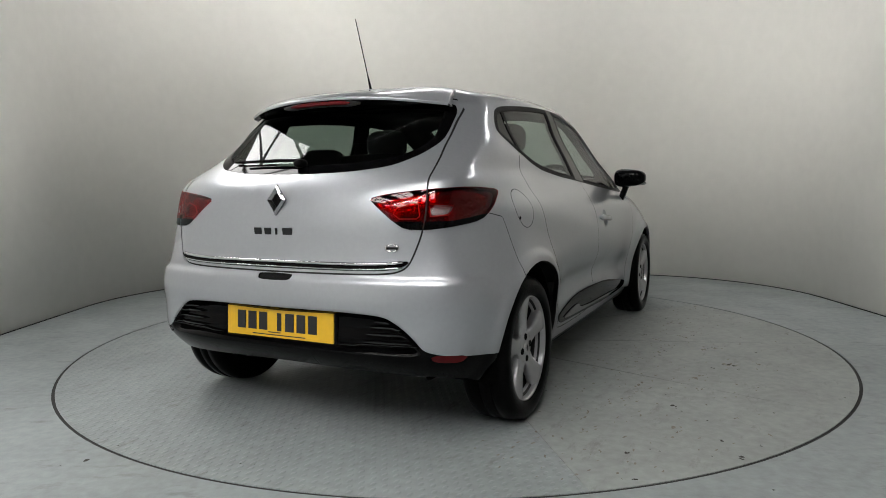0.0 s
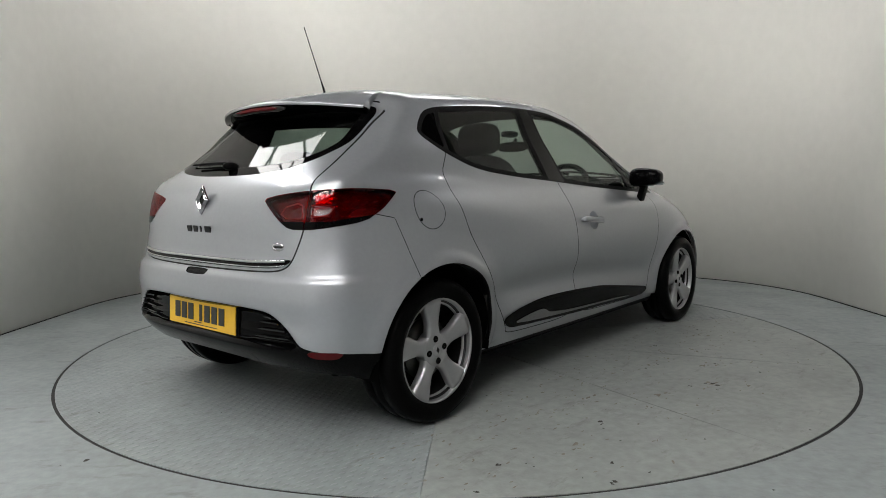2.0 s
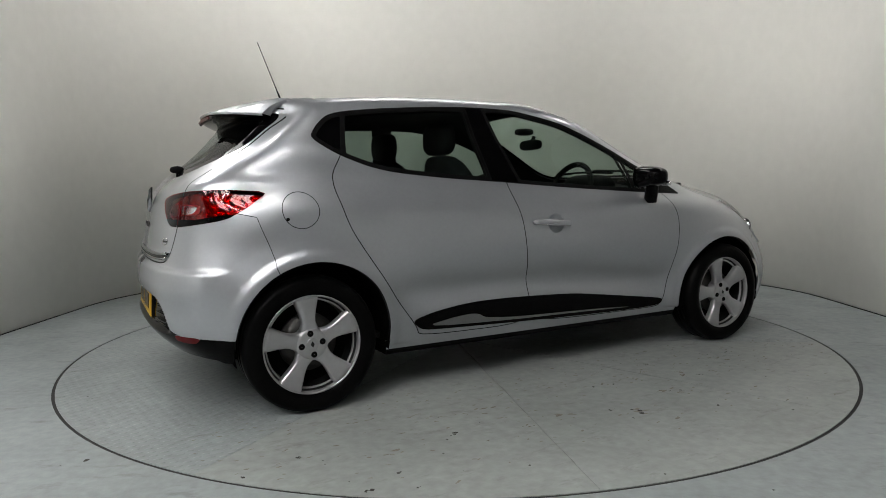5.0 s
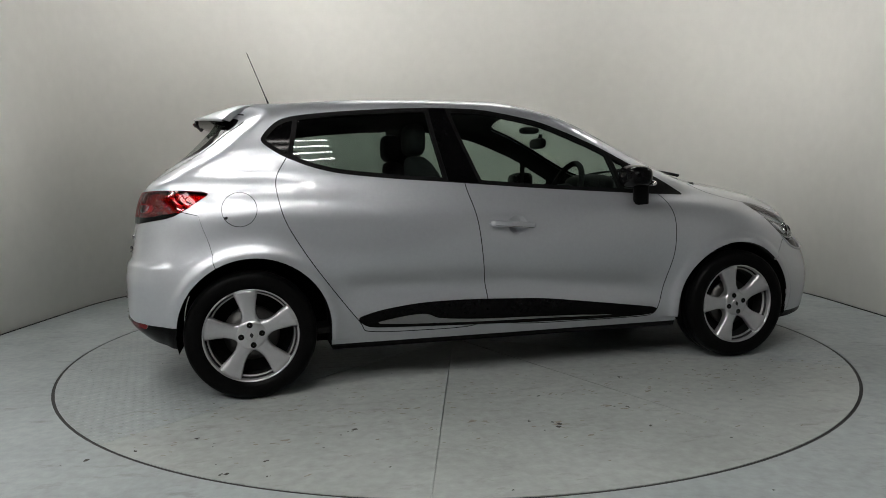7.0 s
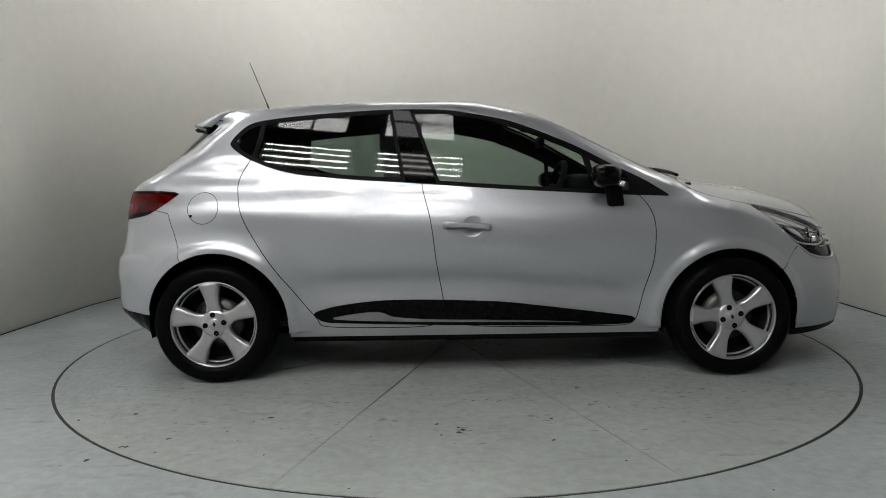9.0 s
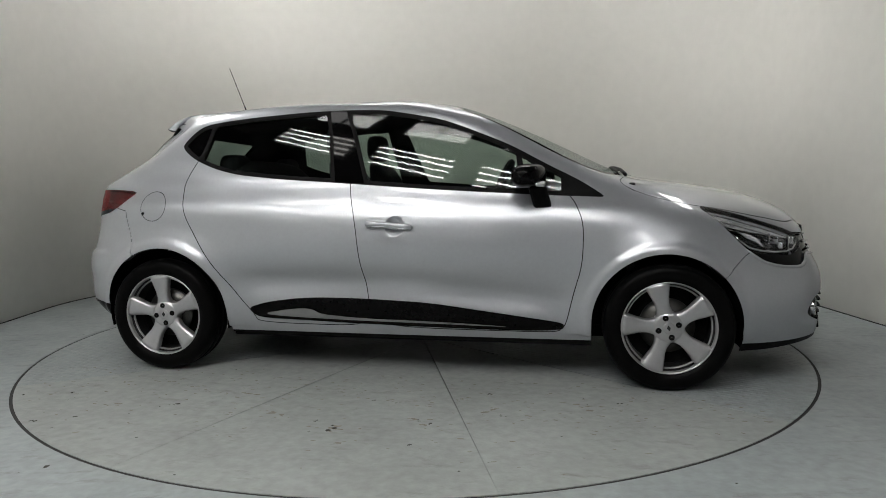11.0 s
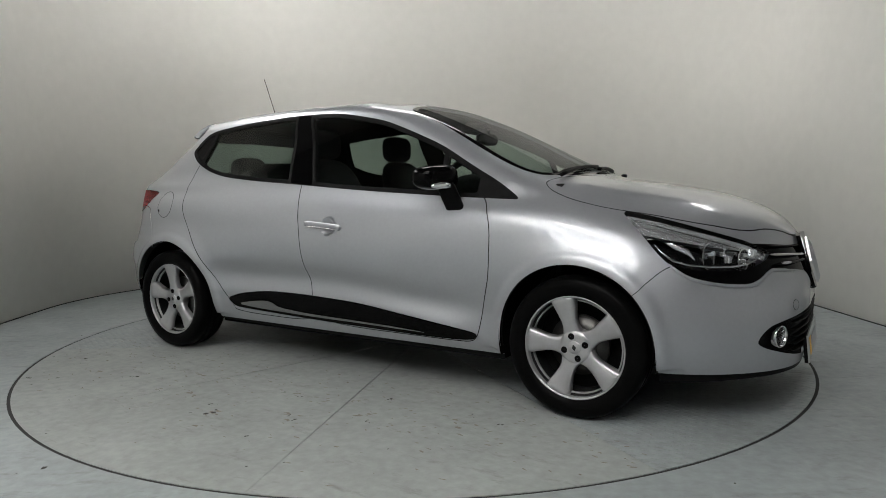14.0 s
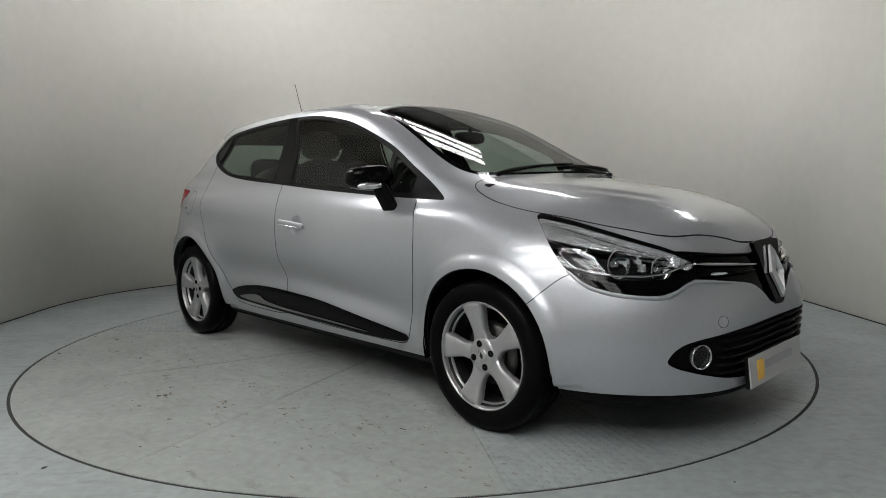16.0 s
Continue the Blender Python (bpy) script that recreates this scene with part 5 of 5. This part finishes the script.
def build_nose_fittings():
    band = PARTS["grille_band"]
    top, low = from_nose(0, .715, .020), from_nose(0, .515, .014)
    mid, up = (top + low) / 2, (top - low).normalized()
    n = up.cross(Vector((0, 1, 0)))
    n = n if n.x > 0 else -n
    def shield(u, v, w):
        return mid + Vector((0, u, 0)) + up * v + n * w
    part("badge_shield", plate_of([(-.125, .118), (-.06, .125), (.06, .125), (.125, .118), (.10, .06), (.085, -.02), (.045, -.115), (.02, -.128), (-.02, -.128), (-.045, -.115), (-.085, -.02), (-.10, .06)], .016, lambda u, v, w: shield(u, v, w - .018)), BLACK_GLOSS, band, "gloss black badge surround")
    part("badge_core", plate_of([(0, .054), (.031, 0), (0, -.054), (-.031, 0)], .004, lambda u, v, w: shield(u, v - .004, w)), BLACK_GLOSS, band, "dark slot of the badge")
    part("nose_badge", diamond(.052, .104, .50, .022, lambda u, v, w: shield(u, v - .004, w + .002)), SATIN_CHROME, band, "large chrome lozenge badge")
    for side in (-1, 1):
        part("chrome_bar", strip([from_nose(side * y, .672 - .018 * (1 - (y - .13) / .28), .004) for y in steps(.13, .415, 10)], .011, .016), CHROME, band, "thin chrome grille bar")
        part("upper_slat", strip([from_nose(side * y, .693 + .012 * (y - .12) / .28, .002) for y in steps(.12, .40, 10)], .007, .012), BLACK_GLOSS, band)
        part("lower_slat", strip([from_nose(side * y, .633, .002) for y in steps(.14, .41, 10)], .012, .012), BLACK_GLOSS, band)
        part("grille_lamp", strip([from_nose(side * y, .634, .005) for y in steps(.31, .38, 4)], .012, .010), LAMP_SILVER, band, "small bright lamp in the grille")
        # fog lamp
        c = from_nose(side * .475, .353, -.020)
        m = Matrix.Translation(c) @ Vector((1, side * .42, 0)).to_track_quat("Y", "Z").to_matrix().to_4x4()
        bm = lathe([(.038, -.03), (.039, .008), (.0425, .012), (.045, .008), (.045, -.01)], 40)
        bmesh.ops.transform(bm, matrix=m, verts=bm.verts)
        fog = part("fog_lamp", bm, CHROME, PARTS["front_bumper"], "round fog lamp with chrome ring", True)
        bm = lathe([(.001, -.028), (.025, -.024), (.040, -.006)], 32)
        bmesh.ops.transform(bm, matrix=m, verts=bm.verts)
        part("fog_bowl", bm, BLACK_BOWL, fog, "", True)
        bm = lathe([(.001, .009), (.025, .007), (.040, .002)], 32)
        bmesh.ops.transform(bm, matrix=m, verts=bm.verts)
        part("fog_lens", bm, CLEAR_LENS, fog, "", True)
    for z in (.285, .315, .345, .375, .405, .43):
        part("grille_slat", strip([from_nose(y, z, -.010) for y in steps(-.40, .40, 18)], .009, .022), BLACK_TRIM, PARTS["lower_grille"])
    k, t = from_nose(0, .285, .014) + Vector((0, 0, -.016)), Matrix.Rotation(radians(-6), 4, "Y")
    plate = part("front_plate", box((.006, .520, .113), k, t, .0015), PLATE_WHITE, PARTS["front_bumper"], "white dealer plate with amber mark and grey bars")
    part("plate_holder", box((.014, .53, .118), k + Vector((-.010, 0, 0)), t, .003), BLACK_TRIM, plate)
    part("dealer_mark", box((.003, .058, .074), k + Vector((.004, -.165, 0)), t, .001), AMBER, plate, "amber square")
    part("print_bar", box((.003, .27, .030), k + Vector((.004, .02, .010)), t), GREY_PRINT, plate)
    part("print_bar", box((.003, .15, .014), k + Vector((.004, -.04, -.024)), t), GREY_PRINT, plate)


def build_headlamp_inside(side):
    lamp = PARTS["headlamp", side]
    # two bowls, and the bright indicator wing over them
    for s0, z, r in ((1.16, .690, .050), (1.375, .668, .046)):
        k = min((abs((p := from_nose(side * y, z)).x - y - s0), y) for y in steps(.35, .74, 80))[1]
        c = from_nose(side * k, z, -.030)
        m = Matrix.Translation(c) @ Vector((1, side * .30, .05)).to_track_quat("Y", "Z").to_matrix().to_4x4()
        bm = lathe([(.012, -.028), (r * .62, -.018), (r * .9, .0), (r, .014), (r * 1.06, .012)], 36)
        bmesh.ops.transform(bm, matrix=m, verts=bm.verts)
        part("headlamp_bowl", bm, CHROME, lamp, "bright headlamp reflector", True)
        bm = lathe([(.001, .006), (.010, .004), (.013, -.004), (.013, -.026)], 20)
        bmesh.ops.transform(bm, matrix=m, verts=bm.verts)
        part("bulb_cap", bm, CHROME, lamp, "", True)


def build_lamp_details(side):
    """Trim inside the lamps, and the bumper's lip under the headlamp."""
    lamp, tail, inner = PARTS["headlamp", side], PARTS["tail_lamp", side], PARTS["tail_lamp_inner", side]
    lip = [(.905, .655), (.955, .624), (1.01, .597), (1.09, .581), (1.168, .571), (1.26, .565), (1.346, .563), (1.40, .569), (1.44, .582), (1.49, .603), (1.54, .615), (1.64, .610), (1.744, .601)]
    part("bumper_lip", strip([from_corner(u, z, side, True, .001) for u, z in lip], .013, .012), SILVER, PARTS["front_bumper"], "raised silver lip under the headlamp", True)
    low = [(.875, .735), (.90, .700), (.945, .668), (1.03, .652), (1.15, .643), (1.28, .641), (1.39, .648), (1.47, .664), (1.53, .682)]
    part("lamp_trim", strip([from_corner(u, z, side, True, -.012) for u, z in low], .009, .008), CHROME, lamp, "curved chrome trim along the lamp's foot", True)
    fin = [(.925, .755), (.985, .722), (1.05, .70), (1.075, .672)]
    part("lamp_fin", strip([from_corner(u, z, side, True, -.014) for u, z in fin], .022, .008), LAMP_SILVER, lamp, "bright fin beside the bowl", True)
    for u, z in ((1.27, .700), (1.285, .672), (1.47, .690)):
        part("lamp_prism", box((.022, .022, .030), from_corner(u, z, side, True, -.020), Matrix.Rotation(radians(24 * side), 4, "Z"), .004), LAMP_SILVER, lamp)
    top = [(.83, .835), (.95, .812), (1.10, .778), (1.25, .745), (1.40, .712)]
    part("indicator_rib", strip([from_corner(u, z - .014, side, True, -.010) for u, z in top], .0035, .006), BLACK_BOWL, lamp, "dark rib of the indicator wing")
    bez = [(.83, .765), (.95, .742), (1.10, .722), (1.25, .703), (1.42, .690)]
    part("lamp_brow", strip([from_corner(u, z, side, True, -.010) for u, z in bez], .012, .010), BLACK_BOWL, lamp, "black brow over the bowls")
    # tail lamps
    for row, z in enumerate((.865, .893, .921)):
        for k in range(4):
            u = -.985 + .052 * k + .012 * row
            part("reflector_facet", blob((.012, .012, .010), from_corner(u, z, side, False, -.016), 1.3, 10, 6), RED_FACET, tail)
    frame_line = [(-1.325, .872), (-1.30, .853), (-1.22, .853), (-1.205, .862), (-1.205, .905), (-1.23, .913), (-1.30, .898), (-1.325, .872)]
    part("lamp_frame", strip([from_corner(u, z, side, False, -.008) for u, z in frame_line], .005, .005), ALLOY, inner, "thin silver frame in the lamp", True)
    edge = [(-1.152, .860), (-1.06, .866), (-1.028, .898), (-1.152, .904), (-1.152, .860)]
    part("lamp_frame", strip([from_corner(u, z, side, False, -.004) for u, z in edge], .006, .006), ALLOY, tail, "silver frame of the reversing lamp", True)


def build_flap_notch_dot(side):
    # a black dot on the skin stands in for the notch's shade
    p = from_side(-1.383, .838, side, .0005)
    part("flap_notch_dot", blob((.008, .002, .007), p, 2.5, 12, 8), BLACK_MATT, PARTS["fuel_flap", side], "small black dot for the shade in the finger notch")


def build_wipers():
    for y0, y1, x0, x1 in ((-.50, .12, 1.075, 1.06), (-.02, .48, 1.085, 1.03)):
        part("front_wiper", tube([from_above(x0 + .035 - .03 * t + (x1 - x0) * t, y0 + (y1 - y0) * t, .016) for t in steps(0, 1, 8)], .009, 8, .006), BLACK_TRIM, CAR, "black front wiper arm", True)
        part("wiper_rubber", strip([from_above(x0 + (x1 - x0) * t, y0 + .04 + (y1 - y0) * t, .008) for t in steps(0, 1, 8)], .012, .010), BLACK_TRIM, CAR)
    part("wiper_pivot", blob((.016, .016, .010), from_above(1.15, .33, .004), 2.4), BLACK_TRIM, CAR, "", True)


def build_seat(name, x, y, width, bench=False):
    seat = new(name)
    seat.parent = CAR
    seat.location = (x, y, 0)
    lean = Matrix.Rotation(radians(-17), 4, "Y")
    part("cushion", blob((.26, width / 2, .085), (.20, 0, .48), 4), FABRIC, seat, "", True)
    part("backrest", blob((.075, width / 2, .33), (-.06, 0, .80), 3.6, shape=lambda p: (p.x - p.z * .30 - .03 * (p.y / width * 2) ** 2 * -1, p.y * (1 - .16 * max(p.z, 0) / .33), p.z)), FABRIC, seat, "dark fabric backrest", True)
    for hy in ((-.36, .36) if bench else (0,)):
        part("headrest", blob((.055, .125, .085), (-.16 - (.02 if bench else 0), hy, 1.075 if bench else 1.215), 3.4), FABRIC, seat, "", True)
        for d in (-.05, .05):
            part("headrest_post", tube([(-.14, hy + d, .98 if bench else 1.08), (-.16, hy + d, 1.06 if bench else 1.17)], .006), CHROME, seat)
    return tagged(seat, "dark grey fabric car seat")


def build_cabin():
    build_seat("front_seat", -.27, -.37, .48)
    build_seat("front_seat", -.27, .37, .48)
    build_seat("rear_bench", -.90, 0, 1.26, True)
    part("dashboard", blob((.34, .64, .15), (.84, 0, .80), 4, shape=lambda p: (p.x, p.y, p.z + .03 * math.cos(p.y * 5) * (p.z > 0))), CABIN, CAR, "black dashboard", True)
    part("binnacle", blob((.12, .17, .06), (.62, -.36, .965), 2.6), CABIN, CAR, "instrument hood", True)
    wheel = part("steering_wheel", lathe([(.185 + .017 * math.cos(2 * math.pi * k / 12), .017 * math.sin(2 * math.pi * k / 12)) for k in range(13)], 48), CABIN, CAR, "black steering wheel", True)
    wheel.matrix_basis = pose(.46, -.36, .915, 0, 0, 0) @ Matrix.Rotation(radians(90), 4, "Z") @ Matrix.Rotation(radians(22), 4, "X")
    part("wheel_boss", blob((.075, .03, .06), (0, 0, 0), 3), CABIN, wheel, "", True)
    for a in (0, 180, 270):
        part("wheel_spoke", box((.16, .02, .035), (.105 * math.cos(radians(a)), .005, .105 * math.sin(radians(a))), Matrix.Rotation(radians(-a), 4, "Y"), .006), CABIN, wheel)
    part("inside_mirror", blob((.020, .115, .034), (.455, .02, 1.225), 3.2), BLACK_TRIM, CAR, "inside rear-view mirror", True)
    part("mirror_stem", tube([(.46, .02, 1.24), (.47, 0, 1.28)], .012), BLACK_TRIM, CAR)
    part("sensor_pod", blob((.06, .045, .022), (.39, 0, 1.305), 3), CABIN, CAR, "", True)
    part("parcel_shelf", box((.46, 1.16, .02), (-1.33, 0, 1.00), None, .006), CABIN, CAR, "black parcel shelf")
    part("cabin_floor", box((2.6, 1.36, .03), (-.35, 0, .27), None, .006), CABIN, CAR, "dark cabin carpet")
    part("bulkhead", box((.03, 1.2, .7), (1.14, 0, .62), None, .006), CABIN, CAR, "")


build_spoiler()
build_aerial()
build_tail_fittings()
build_nose_fittings()
build_wipers()
build_cabin()
for side in (-1, 1):
    build_mirror(side)
    build_handle(side)
    build_headlamp_inside(side)
    build_lamp_details(side)
    build_flap_notch_dot(side)


# ---- what moves ----
def motions():
    times = [k * .5 for k in range(33)]
    walk(turntable, [(t, pose(0, 0, 0, 0, 0, TURN_START + TURN_RATE * t)) for t in times])
    walk(CAR, [(t, pose(0, 0, 0, 0, 0, TURN_START + TURN_RATE * t) @ pose(*CAR_OFF, .002)) for t in times])


motions()
